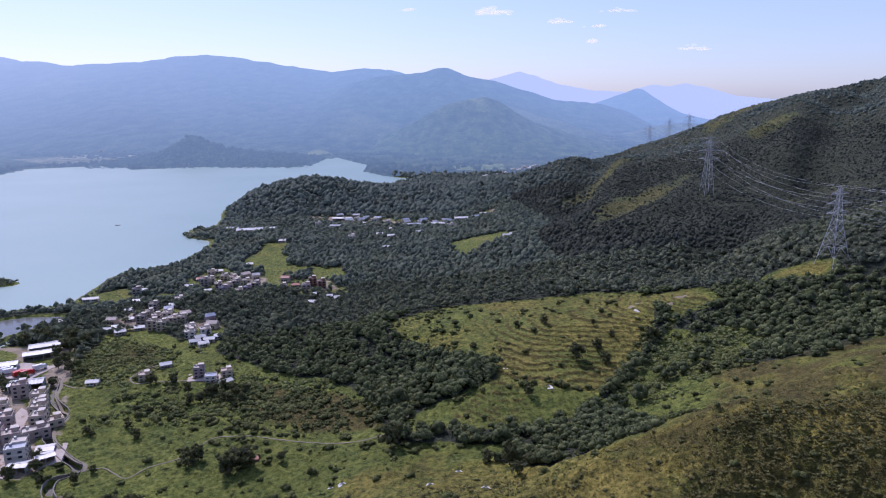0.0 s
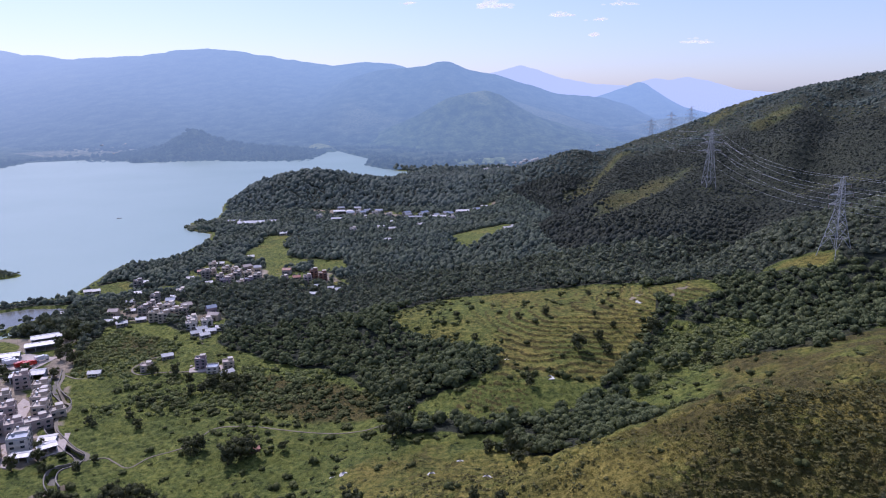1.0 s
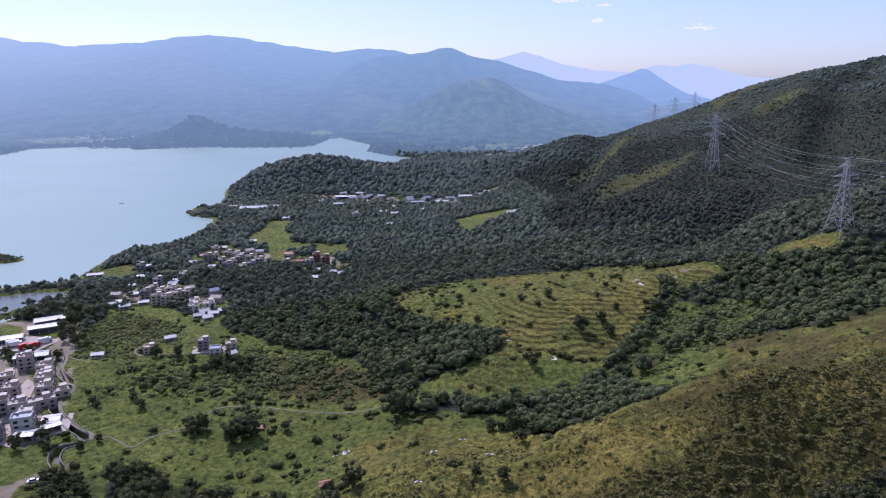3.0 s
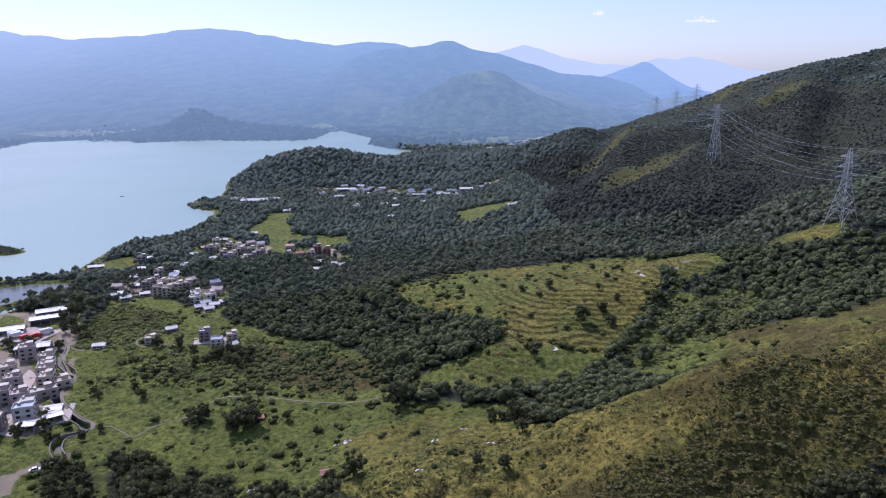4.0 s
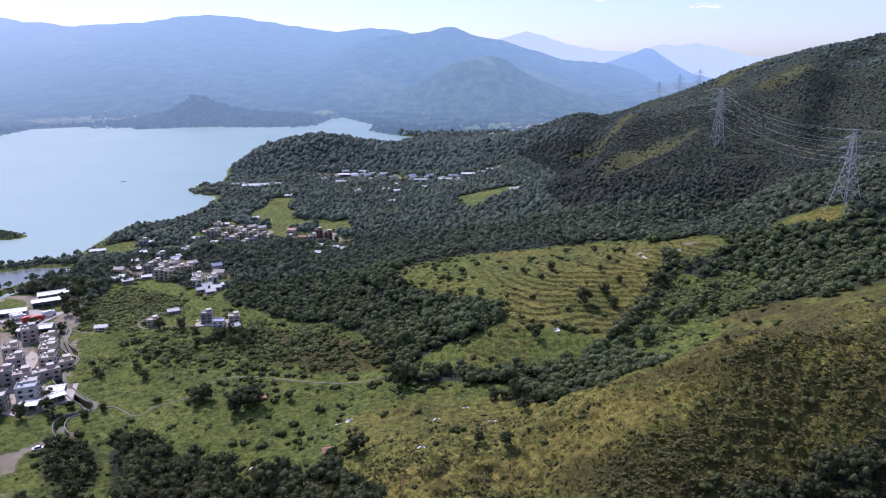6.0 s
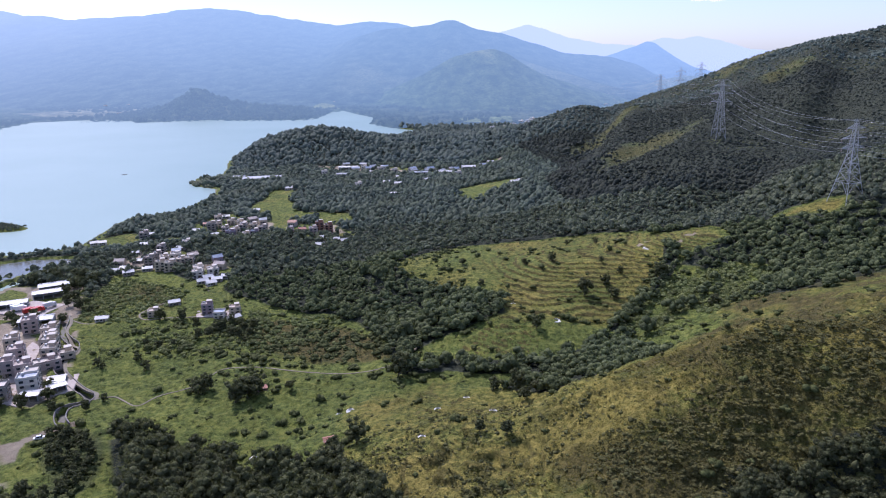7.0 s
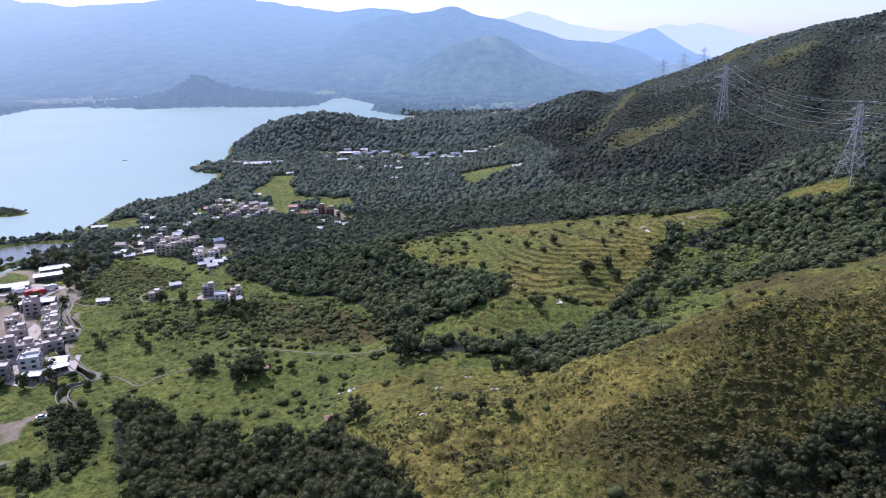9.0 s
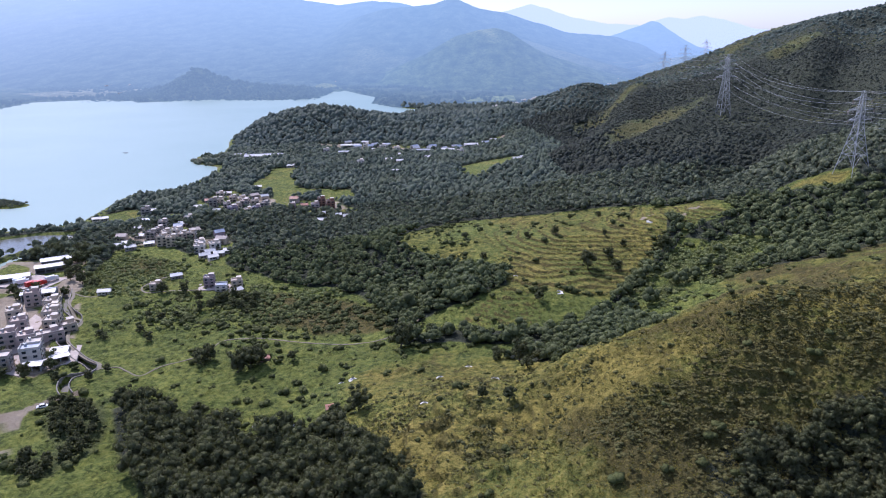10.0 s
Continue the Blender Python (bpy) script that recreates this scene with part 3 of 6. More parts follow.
    cover[:, 0] = np.maximum(cover[:, 0] * (1 - 0.5 * back), back * (0.30 + 0.9 * (fbm(xf, yf, 9, 3, 77) - 0.4)))
    patches = np.maximum(patches, back * (0.46 + 1.5 * (fbm(xf, yf, 11, 4, 79) - 0.42)))
    cover[:, 1] = np.maximum(scr * 0.8, patches * step(-10, 5, inside(OPEN, xf, yf)) * (1 - 0.75 * terr))
    tr = terraced(xf, yf)
    hb = height(xf, yf, True)
    ph = terrace_phase(xf, yf, hb)
    ph = ph - np.floor(ph)
    riser = tr * step(np.where(yf < 262, 0.45, 0.76), np.where(yf < 262, 0.75, 0.86), ph) * (1 - step(0.97, 1.0, ph))
    cover[:, 1] = np.maximum(cover[:, 1], riser * np.where(yf < 262, 0.55, 0.85) * (1.0 + 0.6 * fbm(xf, yf, 12, 3, 52)))
    lip = tr * (1 - step(0.05, 0.35, ph)) * (1 - brown)
    cover[:, 0] = np.clip(cover[:, 0] + 0.25 * lip, 0, 1)
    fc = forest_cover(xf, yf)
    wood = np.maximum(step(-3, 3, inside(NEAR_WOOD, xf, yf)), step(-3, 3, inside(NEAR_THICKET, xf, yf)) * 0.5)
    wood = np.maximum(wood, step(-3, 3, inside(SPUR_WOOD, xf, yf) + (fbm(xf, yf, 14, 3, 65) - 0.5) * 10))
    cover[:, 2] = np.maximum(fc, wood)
    for v in GRASS_STREAKS:
        k = step(-16, 16, inside(v, xf, yf) + (fbm(xf, yf, 24, 3, 54) - 0.5) * 56)
        cover[:, 0] = np.maximum(cover[:, 0], 0.35 * k)
        cover[:, 2] *= 1 - 0.3 * k
        cover[:, 1] = np.maximum(cover[:, 1], 0.62 * k)
    for v in FIELDS:
        cover[:, 0] = np.maximum(cover[:, 0], step(-4, 4, inside(v, xf, yf)) * (0.1 + 1.1 * (fbm(xf, yf, 22, 3, 58) - 0.4) + 0.5 * (xf > 150)))
    bare = np.zeros(x.size)
    for v in VILLAGES:
        bare = np.maximum(bare, step(-2, 3, inside(v, xf, yf)) * step(0.46, 0.56, fbm(xf, yf, 16, 3, 47)))
    for dx, dy, dr in DIRT:
        bare = np.maximum(bare, 1 - step(dr * 0.6, dr, np.hypot(xf - dx, (yf - dy) * 1.4) + (fbm(xf, yf, 5, 2, 49) - 0.5) * dr))
    bare = np.maximum(bare, step(-1, 2, inside(YARD, xf, yf) + (fbm(xf, yf, 8, 2, 48) - 0.5) * 5))
    for line, w in ((YARD_ROAD, 2.0),):
        bare = np.maximum(bare, 1 - step(w - 0.6, w + 0.8, along(line, xf, yf)))
    shore = -inside(LAKE, xf, yf)
    bare = np.maximum(bare, (1 - step(1, 4, np.abs(shore))) * 0.6)
    cover[:, 3] = bare
    att = me.attributes.new("cover", "FLOAT_COLOR", "POINT")
    att.data.foreach_set("color", cover.ravel())
    return tagged(new("ground", me), "rolling ground of grass, scrub and terraces", "ground", kind="structure")


build_ground()

me = mesh_of("lake", [(-5200, 250, 0), (300, 250, 0), (300, 2600, 0), (-5200, 2600, 0)], [(0, 1, 2, 3)], M_WATER)
tagged(new("water", me), "calm pale blue lake water", "lake", kind="structure")
M_POND = plain("pond_water", (0.10, 0.11, 0.095), 0.22, 0.02, 0.2, coord="Position")
cx, cy = sum(p[0] for p in POND) / len(POND), sum(p[1] for p in POND) / len(POND)
bm = bmesh.new()
bm.faces.new([bm.verts.new((cx + (x - cx) * 1.06, cy + (y - cy) * 1.06, 0.06)) for x, y in POND])
me = bpy.data.meshes.new("pond")
bm.to_mesh(me)
bm.free()
me.materials.append(M_POND)
tagged(new("pond", me), "murky grey-green fish pond behind a bund", "pond", kind="structure")


# ---- distant hills ----
SLOPES = {}


def hill_range(name, ridge, front, back, mat, seed, rough=0.16, cols=260, rows=46, base=-6.0):
    """A range with its crest along ridge (x, y, z), spurs and gullies down its slopes."""
    p = np.array(ridge, float)
    s = np.r_[0, np.cumsum(np.hypot(*np.diff(p[:, :2], axis=0).T))]
    u = np.linspace(0, s[-1], cols)
    cx, cy, cz = (np.interp(u, s, p[:, k]) for k in range(3))
    soft = np.ones(5) / 5
    cz = np.convolve(np.r_[cz[0], cz[0], cz, cz[-1], cz[-1]], soft, "valid")
    cz = cz + (fbm(u, u * 0 + seed, 90, 4, seed) - 0.5) * 0.06 * cz.max()
    v = np.r_[np.linspace(-1, 0, rows), np.linspace(0, 1, rows // 3)[1:]]
    vv, zz = np.meshgrid(v, cz, indexing="ij")
    xx = np.broadcast_to(cx, vv.shape).copy()
    yy = np.broadcast_to(cy, vv.shape) + np.where(vv < 0, vv * front, vv * back)
    fall = np.where(vv < 0, 0.62 * (1 - np.abs(vv)) + 0.38 * (1 - np.abs(vv)) ** 2.2, 1 - np.abs(vv))
    fold = fbm(xx + 0.35 * yy, yy * 0.45, front * 0.45, 5, seed + 3) - 0.5
    z = base + (zz - base) * fall + fold * zz.max() * rough * 7 * np.abs(vv) * (1 - np.abs(vv))
    xx = xx + fold * front * 0.15 * np.abs(vv)
    f = grid_faces(len(v), cols)
    me = mesh_of(name, np.c_[xx.ravel(), yy.ravel(), z.ravel()], f, mat)
    grassy = step(0.10, 0.22, fold + 0.12 * (fbm(xx, yy, 60, 3, seed + 9) - 0.5)) * (np.abs(vv) < 0.85) * 0.8
    me.attributes.new("open_grass", "FLOAT", "POINT").data.foreach_set("value", grassy.ravel().astype(np.float32))
    SLOPES[name] = np.c_[xx.ravel(), yy.ravel(), z.ravel()]
    return tagged(new(name, me), "hazy wooded hills beyond the lake", "hills", kind="structure")


def at_depth(points, depth, shown=4500.0):
    """Crest points (x, z), given as they would stand at one depth, moved to another along the line of sight from about 141 m up."""
    return [(x * depth / shown, depth, 141 + (z - 141) * depth / shown) for x, z in points]


# hill materials with haze in their emission, strongest on the farthest
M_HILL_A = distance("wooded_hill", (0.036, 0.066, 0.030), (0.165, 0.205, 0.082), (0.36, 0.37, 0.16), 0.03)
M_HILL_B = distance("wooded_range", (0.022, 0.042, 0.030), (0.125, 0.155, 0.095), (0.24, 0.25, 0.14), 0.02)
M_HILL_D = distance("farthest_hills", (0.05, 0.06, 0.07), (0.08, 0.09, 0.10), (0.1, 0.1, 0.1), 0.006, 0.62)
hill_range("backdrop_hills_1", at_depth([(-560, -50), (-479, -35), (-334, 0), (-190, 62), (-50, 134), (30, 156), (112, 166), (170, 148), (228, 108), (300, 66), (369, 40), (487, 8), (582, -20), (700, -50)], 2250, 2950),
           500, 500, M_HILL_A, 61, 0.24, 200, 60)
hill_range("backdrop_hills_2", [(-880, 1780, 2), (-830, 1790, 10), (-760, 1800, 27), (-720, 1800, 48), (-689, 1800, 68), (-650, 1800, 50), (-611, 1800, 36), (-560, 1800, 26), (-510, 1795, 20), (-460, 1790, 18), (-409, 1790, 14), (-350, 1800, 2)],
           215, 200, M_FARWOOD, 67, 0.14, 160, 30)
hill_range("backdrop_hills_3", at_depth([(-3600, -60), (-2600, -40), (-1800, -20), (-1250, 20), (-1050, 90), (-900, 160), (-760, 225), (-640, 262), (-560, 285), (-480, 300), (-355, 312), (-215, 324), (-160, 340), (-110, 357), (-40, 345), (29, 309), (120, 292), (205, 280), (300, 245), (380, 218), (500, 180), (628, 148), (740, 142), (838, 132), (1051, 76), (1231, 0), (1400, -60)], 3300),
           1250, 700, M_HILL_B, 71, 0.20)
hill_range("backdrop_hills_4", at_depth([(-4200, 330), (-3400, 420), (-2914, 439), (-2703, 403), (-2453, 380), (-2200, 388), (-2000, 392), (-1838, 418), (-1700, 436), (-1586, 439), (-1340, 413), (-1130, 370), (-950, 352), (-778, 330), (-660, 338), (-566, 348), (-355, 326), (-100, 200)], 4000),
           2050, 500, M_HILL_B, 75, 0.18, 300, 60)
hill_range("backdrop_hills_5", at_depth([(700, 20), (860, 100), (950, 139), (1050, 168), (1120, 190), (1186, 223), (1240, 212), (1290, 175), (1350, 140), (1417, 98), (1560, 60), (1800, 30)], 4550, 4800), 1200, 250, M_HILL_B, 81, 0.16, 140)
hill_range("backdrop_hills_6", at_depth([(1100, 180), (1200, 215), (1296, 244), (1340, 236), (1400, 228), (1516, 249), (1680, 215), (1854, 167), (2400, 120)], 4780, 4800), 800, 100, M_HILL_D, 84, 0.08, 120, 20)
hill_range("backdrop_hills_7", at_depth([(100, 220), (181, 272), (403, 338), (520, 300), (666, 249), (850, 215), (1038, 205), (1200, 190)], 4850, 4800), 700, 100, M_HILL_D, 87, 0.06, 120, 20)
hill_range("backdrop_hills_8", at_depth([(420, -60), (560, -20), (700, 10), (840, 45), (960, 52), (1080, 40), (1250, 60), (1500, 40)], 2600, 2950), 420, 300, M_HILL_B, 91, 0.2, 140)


# ---- woods ----
def ball(sub):
    bm = bmesh.new()
    bmesh.ops.create_icosphere(bm, subdivisions=sub + 1, radius=1.0)
    v = np.array([w.co[:] for w in bm.verts])
    f = np.array([[w.index for w in g.verts] for g in bm.faces])
    bm.free()
    return v, f



def ball_low():
    """A twenty-sided ball."""
    bm = bmesh.new()
    bmesh.ops.create_icosphere(bm, subdivisions=1, radius=1.0)
    v = np.array([w.co[:] for w in bm.verts])
    f = np.array([[w.index for w in g.verts] for g in bm.faces])
    bm.free()
    return v, f


def crown_shape(sub, leaves, seed, spray=0.13):
    """A lumpy crown with ragged sprays of leaves standing out of it; corners and triangles."""
    rng = np.random.default_rng(seed)
    v, f = ball(sub) if sub else ball_low()
    lumps = rng.normal(size=(7, 3))
    lumps /= np.linalg.norm(lumps, axis=1)[:, None]
    swell = 0.74 + 0.34 * np.max(np.clip(v @ lumps.T, 0, 1) ** 4, axis=1) + rng.uniform(-0.17, 0.17, len(v))
    v = v * swell[:, None]
    v[:, 2] = np.where(v[:, 2] < 0, v[:, 2] * 0.6, v[:, 2])
    parts_v, parts_f = [v], [f]
    n0 = len(v)
    for _ in range(leaves):
        d = rng.normal(size=3)
        d[2] = abs(d[2]) * 0.8 + 0.05
        d /= np.linalg.norm(d)
        c = d * rng.uniform(0.74, 1.10)
        s = rng.normal(size=(3, 3)) * spray
        parts_v.append(c + s)
        parts_f.append(np.array([[n0, n0 + 1, n0 + 2]]))
        n0 += 3
    return np.concatenate(parts_v), np.concatenate(parts_f)


def scatter(x, y, z, size, tall, shapes, rng):
    """Crowns at the given places joined into arrays."""
    kind = rng.integers(0, len(shapes), len(x))
    turn = rng.uniform(0, 2 * math.pi, len(x))
    vs, fs, n0 = [], [], 0
    for k, (v, f) in enumerate(shapes):
        i = np.nonzero(kind == k)[0]
        if not len(i):
            continue
        c, s = np.cos(turn[i])[:, None], np.sin(turn[i])[:, None]
        px = (v[None, :, 0] * c - v[None, :, 1] * s) * size[i, None] + x[i, None]
        py = (v[None, :, 0] * s + v[None, :, 1] * c) * size[i, None] + y[i, None]
        pz = v[None, :, 2] * tall[i, None] + z[i, None]
        vs.append(np.stack([px, py, pz], -1).reshape(-1, 3))
        fs.append((f[None] + (np.arange(len(i)) * len(v))[:, None, None] + n0).reshape(-1, 3))
        n0 += len(i) * len(v)
    return np.concatenate(vs), np.concatenate(fs)


def woods(name, lo, hi, gap, shapes, mat, label, slim=0.4, seed=11):
    """Woodland between two distances from the viewpoint."""
    rng = np.random.default_rng(seed)
    gx, gy = np.meshgrid(np.arange(-0.78 * hi, 0.72 * hi, gap), np.arange(lo * 0.6, hi, gap))
    x = gx.ravel() + rng.uniform(-1.0, 1.0, gx.size) * gap
    y = gy.ravel() + rng.uniform(-1.0, 1.0, gx.size) * gap
    r, a = np.hypot(x, y), np.arctan2(x, y)
    ok = (r >= lo) & (r < hi) & (a > -0.70) & (a < 0.66)
    x, y = x[ok], y[ok]
    ok = forest_cover(x, y) > rng.uniform(0.1, 0.9, len(x))
    x, y = x[ok], y[ok]
    z = height(x, y)
    pale = np.zeros(len(x), bool)
    for v in GRASS_STREAKS:
        pale |= inside(v, x, y) + (fbm(x, y, 20, 3, 54) - 0.5) * 56 > -2
    pale &= rng.uniform(0, 1, len(x)) < 0.75
    pale |= (fbm(x * 1.0 + 0.5 * y, y * 0.45, 70, 4, 57) > 0.585) & (rng.uniform(0, 1, len(x)) < 0.7) & (z > 38) & (np.hypot(x, y) > 520)
    size = gap * (slim + 0.6 * rng.uniform(0, 1, len(x)) ** 2.5) * (0.65 + 0.7 * fbm(x, y, 40, 2, 51))
    size = size * (1 - 0.4 * step(22, 60, z) * step(480, 620, np.hypot(x, y)))
    tall = size * rng.uniform(0.8, 1.25, len(x)) * (1 - 0.25 * step(22, 60, z) * step(480, 620, np.hypot(x, y)))
    lift = size * rng.uniform(0.2, 0.7, len(x)) * (1 - 0.4 * step(22, 60, z)) + 2.2 * fbm(x, y, 25, 3, 53) * step(60, 22, z)
    size, tall = np.where(pale, size * 0.75, size), np.where(pale, tall * 0.5, tall)
    lift = np.where(pale, size * 0.3, lift)
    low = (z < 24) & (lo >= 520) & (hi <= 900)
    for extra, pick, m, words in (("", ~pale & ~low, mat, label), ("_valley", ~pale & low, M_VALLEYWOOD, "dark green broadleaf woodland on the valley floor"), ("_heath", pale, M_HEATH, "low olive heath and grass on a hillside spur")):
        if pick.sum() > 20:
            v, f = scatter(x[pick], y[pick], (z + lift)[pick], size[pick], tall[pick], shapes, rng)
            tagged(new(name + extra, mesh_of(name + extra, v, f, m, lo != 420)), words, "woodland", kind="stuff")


def dome_shape(seed):
    """A small five-sided lumpy crown for woods far off."""
    rng = np.random.default_rng(seed)
    v = []
    for r, z, off in ((0.95, -0.35, 0.0), (0.85, 0.35, 0.6)):
        for k in range(5):
            a = off + k * 2 * math.pi / 5 + rng.uniform(-0.25, 0.25)
            q = r * rng.uniform(0.75, 1.2)
            v.append((q * math.cos(a), q * math.sin(a), z + rng.uniform(-0.15, 0.15)))
    v.append((rng.uniform(-0.2, 0.2), rng.uniform(-0.2, 0.2), 1.0))
    f = []
    for k in range(5):
        n = (k + 1) % 5
        f += [(k, n, 5 + k), (n, 5 + n, 5 + k), (5 + k, 5 + n, 10)]
    return np.array(v), np.array(f)



def lobed_crown(seed, lobes, leaves):
    """A broad crown of uneven lobes, each with ragged sprays of leaves."""
    rng = np.random.default_rng(seed)
    vs, fs, n0 = [], [], 0
    for k in range(lobes):
        v, f = crown_shape(0, leaves, seed * 11 + k, 0.2)
        a, q = 2.4 * k + rng.uniform(-0.5, 0.5), (0.0 if k == 0 else rng.uniform(0.35, 0.65))
        r = rng.uniform(0.42, 0.68)
        vs.append(v * (r, r, r * rng.uniform(0.8, 1.2)) + (q * math.cos(a), q * math.sin(a), 0.45 - 0.75 * q + rng.uniform(-0.15, 0.15)))
        fs.append(f + n0)
        n0 += len(v)
    return np.concatenate(vs), np.concatenate(fs)


NEAR_CROWNS = [lobed_crown(100 + k, 3, 10) for k in range(8)]
LEAFY_CROWNS = [lobed_crown(150 + k, 5, 16) for k in range(8)]
FAR_CROWNS = [dome_shape(200 + k) for k in range(9)]
woods("gully_woodland", 110, 420, 3.6, LEAFY_CROWNS, M_GULLY, "dense dark green woodland along a gully", slim=0.5, seed=10)
woods("woodland", 420, 540, 3.7, NEAR_CROWNS, M_FOREST, "dense dark green broadleaf woodland on the valley floor", slim=0.5, seed=11)
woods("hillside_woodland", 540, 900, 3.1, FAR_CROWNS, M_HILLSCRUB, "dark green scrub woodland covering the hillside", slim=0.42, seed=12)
woods("distant_woodland", 900, 1420, 5.0, FAR_CROWNS, M_HAZYSCRUB, "dark woodland on the headland and the far ridge", slim=0.42, seed=13)


def far_woods():
    """Belts of trees along the far shore and over the flats behind it."""
    rng = np.random.default_rng(19)
    x, y = rng.uniform(-1250, 900, 60000), rng.uniform(1380, 2300, 60000)
    shore = -inside(LAKE, x, y)
    belt = (shore > 3) & (shore < 45 + 60 * (fbm(x, y, 120, 2, 55) - 0.3))
    patch = (shore > 8) & (fbm(x, y, 140, 3, 56) > 0.54) & (rng.uniform(0, 1, len(x)) < 0.6)
    ok = (belt & (rng.uniform(0, 1, len(x)) < 0.75)) | patch
    x, y = x[ok][:2600], y[ok][:2600]
    z = np.full(len(x), 2.0)
    for name, n in (("backdrop_hills_2", 2200),):
        q = SLOPES[name][rng.integers(0, len(SLOPES[name]), n)]
        x, y, z = np.r_[x, q[:, 0] + rng.uniform(-3, 3, n)], np.r_[y, q[:, 1] + rng.uniform(-3, 3, n)], np.r_[z, q[:, 2] - 1.5]
    size = rng.uniform(3, 6.5, len(x))
    v, f = scatter(x, y, z + size * 0.4, size, size, [dome_shape(300 + k) for k in range(5)], rng)
    tagged(new("far_shore_woodland", mesh_of("far_shore_woodland", v, f, M_FARWOOD)), "hazy belt of trees along the far shore", "woodland", kind="stuff")


def islet_bushes():
    rng = np.random.default_rng(29)
    x, y = rng.uniform(-412, -376, 260), rng.uniform(548, 580, 260)
    z = height(x, y)
    ok = z > 0.2
    x, y, z = x[ok], y[ok], z[ok]
    size = rng.uniform(0.8, 2.0, len(x))
    v, f = scatter(x, y, z + size * 0.5, size, size, NEAR_CROWNS, rng)
    tagged(new("islet_mangroves", mesh_of("islet_mangroves", v, f, M_FOREST, False)), "dark mangrove bushes on a low islet", "mangroves", kind="stuff")


def spit_mangroves():
    rng = np.random.default_rng(31)
    x, y = rng.uniform(-325, -262, 900), rng.uniform(744, 840, 900)
    ok = inside([(-322, 787), (-295, 800), (-290, 836), (-268, 767), (-281, 746), (-303, 759)], x, y) > 0
    x, y = x[ok], y[ok]
    z = np.maximum(height(x, y), 0.0)
    size = rng.uniform(1.2, 2.6, len(x))
    v, f = scatter(x, y, z + size * 0.4, size, size * 0.8, FAR_CROWNS, rng)
    tagged(new("spit_mangroves", mesh_of("spit_mangroves", v, f, M_FOREST)), "dark mangrove bushes on a low muddy spit", "mangroves", kind="stuff")


far_woods()
islet_bushes()
spit_mangroves()


# ---- scrub and rough grass ----
def tuft_shape(seed, blades):
    """A tussock: blades leaning out of one foot."""
    rng = np.random.default_rng(seed)
    v, f = [], []
    for k in range(blades):
        a, lean = rng.uniform(0, 2 * math.pi), rng.uniform(0.2, 1.0)
        d = np.array([math.cos(a), math.sin(a), 0])
        side = np.array([-d[1], d[0], 0]) * rng.uniform(0.12, 0.25)
        foot = d * rng.uniform(0, 0.5)
        tip = foot + d * lean * 0.7 + np.array([0, 0, rng.uniform(0.6, 1.1)])
        v += [foot - side, foot + side, tip]
        f.append([3 * k, 3 * k + 1, 3 * k + 2])
    return np.array(v), np.array(f)


def place_scrub(name, count, low, high, shapes, mat, label, keep, seed, box=(-230, 240, 110, 440), tallness=0.8):
    rng = np.random.default_rng(seed)
    x, y = rng.uniform(box[0], box[1], count), rng.uniform(box[2], box[3], count)
    a = np.arctan2(x, y)
    ok = (a > -0.70) & (a < 0.64) & (np.hypot(x, y) > 115)
    x, y = x[ok], y[ok]
    ok = keep(x, y) > rng.uniform(0, 1, len(x))
    for line, clear_by in ((ROAD, 2.0), (CHANNEL, 3.4), (FIELD_PATH, 1.8), (FARM_PATH, 1.8), (FARM_LANE, 2.0), (YARD_ROAD, 3.2)):
        ok &= along(line, x, y) > clear_by
    ok &= inside(YARD, x, y) < 0
    for v in VILLAGES:
        ok &= inside(v, x, y) < 0
    x, y = x[ok], y[ok]
    size = low + (high - low) * rng.uniform(0, 1, len(x)) ** 2
    tall = size * rng.uniform(0.7, 1.2, len(x)) * tallness
    v, f = scatter(x, y, height(x, y) + 0.15 * size, size, tall, shapes, rng)
    tagged(new(name, mesh_of(name, v, f, mat)), label, "scrub", kind="stuff")


def bush_land(x, y):
    p = step(0.52, 0.64, fbm(x, y, 26, 4, 46)) * 0.18 + 0.018
    p = np.maximum(p, 0.75 * step(-4, 5, inside(SCRUB, x, y)))
    p = np.maximum(p, 0.5 * step(-4, 5, inside(NEAR_THICKET, x, y)))
    p = np.maximum(p, 0.22 * step(-4, 5, inside(SHRUB_HILL, x, y)) * step(0.42, 0.55, fbm(x, y, 18, 3, 60)))
    for q in SHRUB_PLOTS:
        p = np.maximum(p, 0.8 * step(-3, 5, inside(q, x, y) + (fbm(x, y, 10, 2, 83) - 0.5) * 10) * step(0.40, 0.52, fbm(x, y, 12, 3, 82)))
    p = np.maximum(p, 0.85 * step(-3, 3, inside(FARM_TREES, x, y)))
    p = np.where(inside(TERRACE_LAND, x, y) > 0, 0.05 + 0.22 * step(12, -14, x), p)
    p = np.where(np.maximum(inside(SPUR_TOP, x, y), inside(DRY_SLOPE, x, y)) > 0, 0.03, p)
    p = np.where(along(HEDGE, x, y) < 1.3, 0.95, p)
    edge = along(FIELD_PATH, x, y)
    p = np.where((edge > 3.2) & (edge < 5.5) & (fbm(x, y, 14, 2, 71) > 0.45), 0.6, p)
    p = np.maximum(p, 0.5 * (np.hypot(x + 100, (y - 290) * 1.3) < 26) * (fbm(x, y, 11, 3, 72) > 0.5))
    return p * (forest_cover(x, y) < 0.5) * (inside(OPEN, x, y) > -40)


def tussock_land(x, y):
    p = 0.35 + 0.65 * step(0.4, 0.6, fbm(x, y, 15, 3, 59))
    return p * (forest_cover(x, y) < 0.5) * (1 - 0.92 * brown_land(x, y))


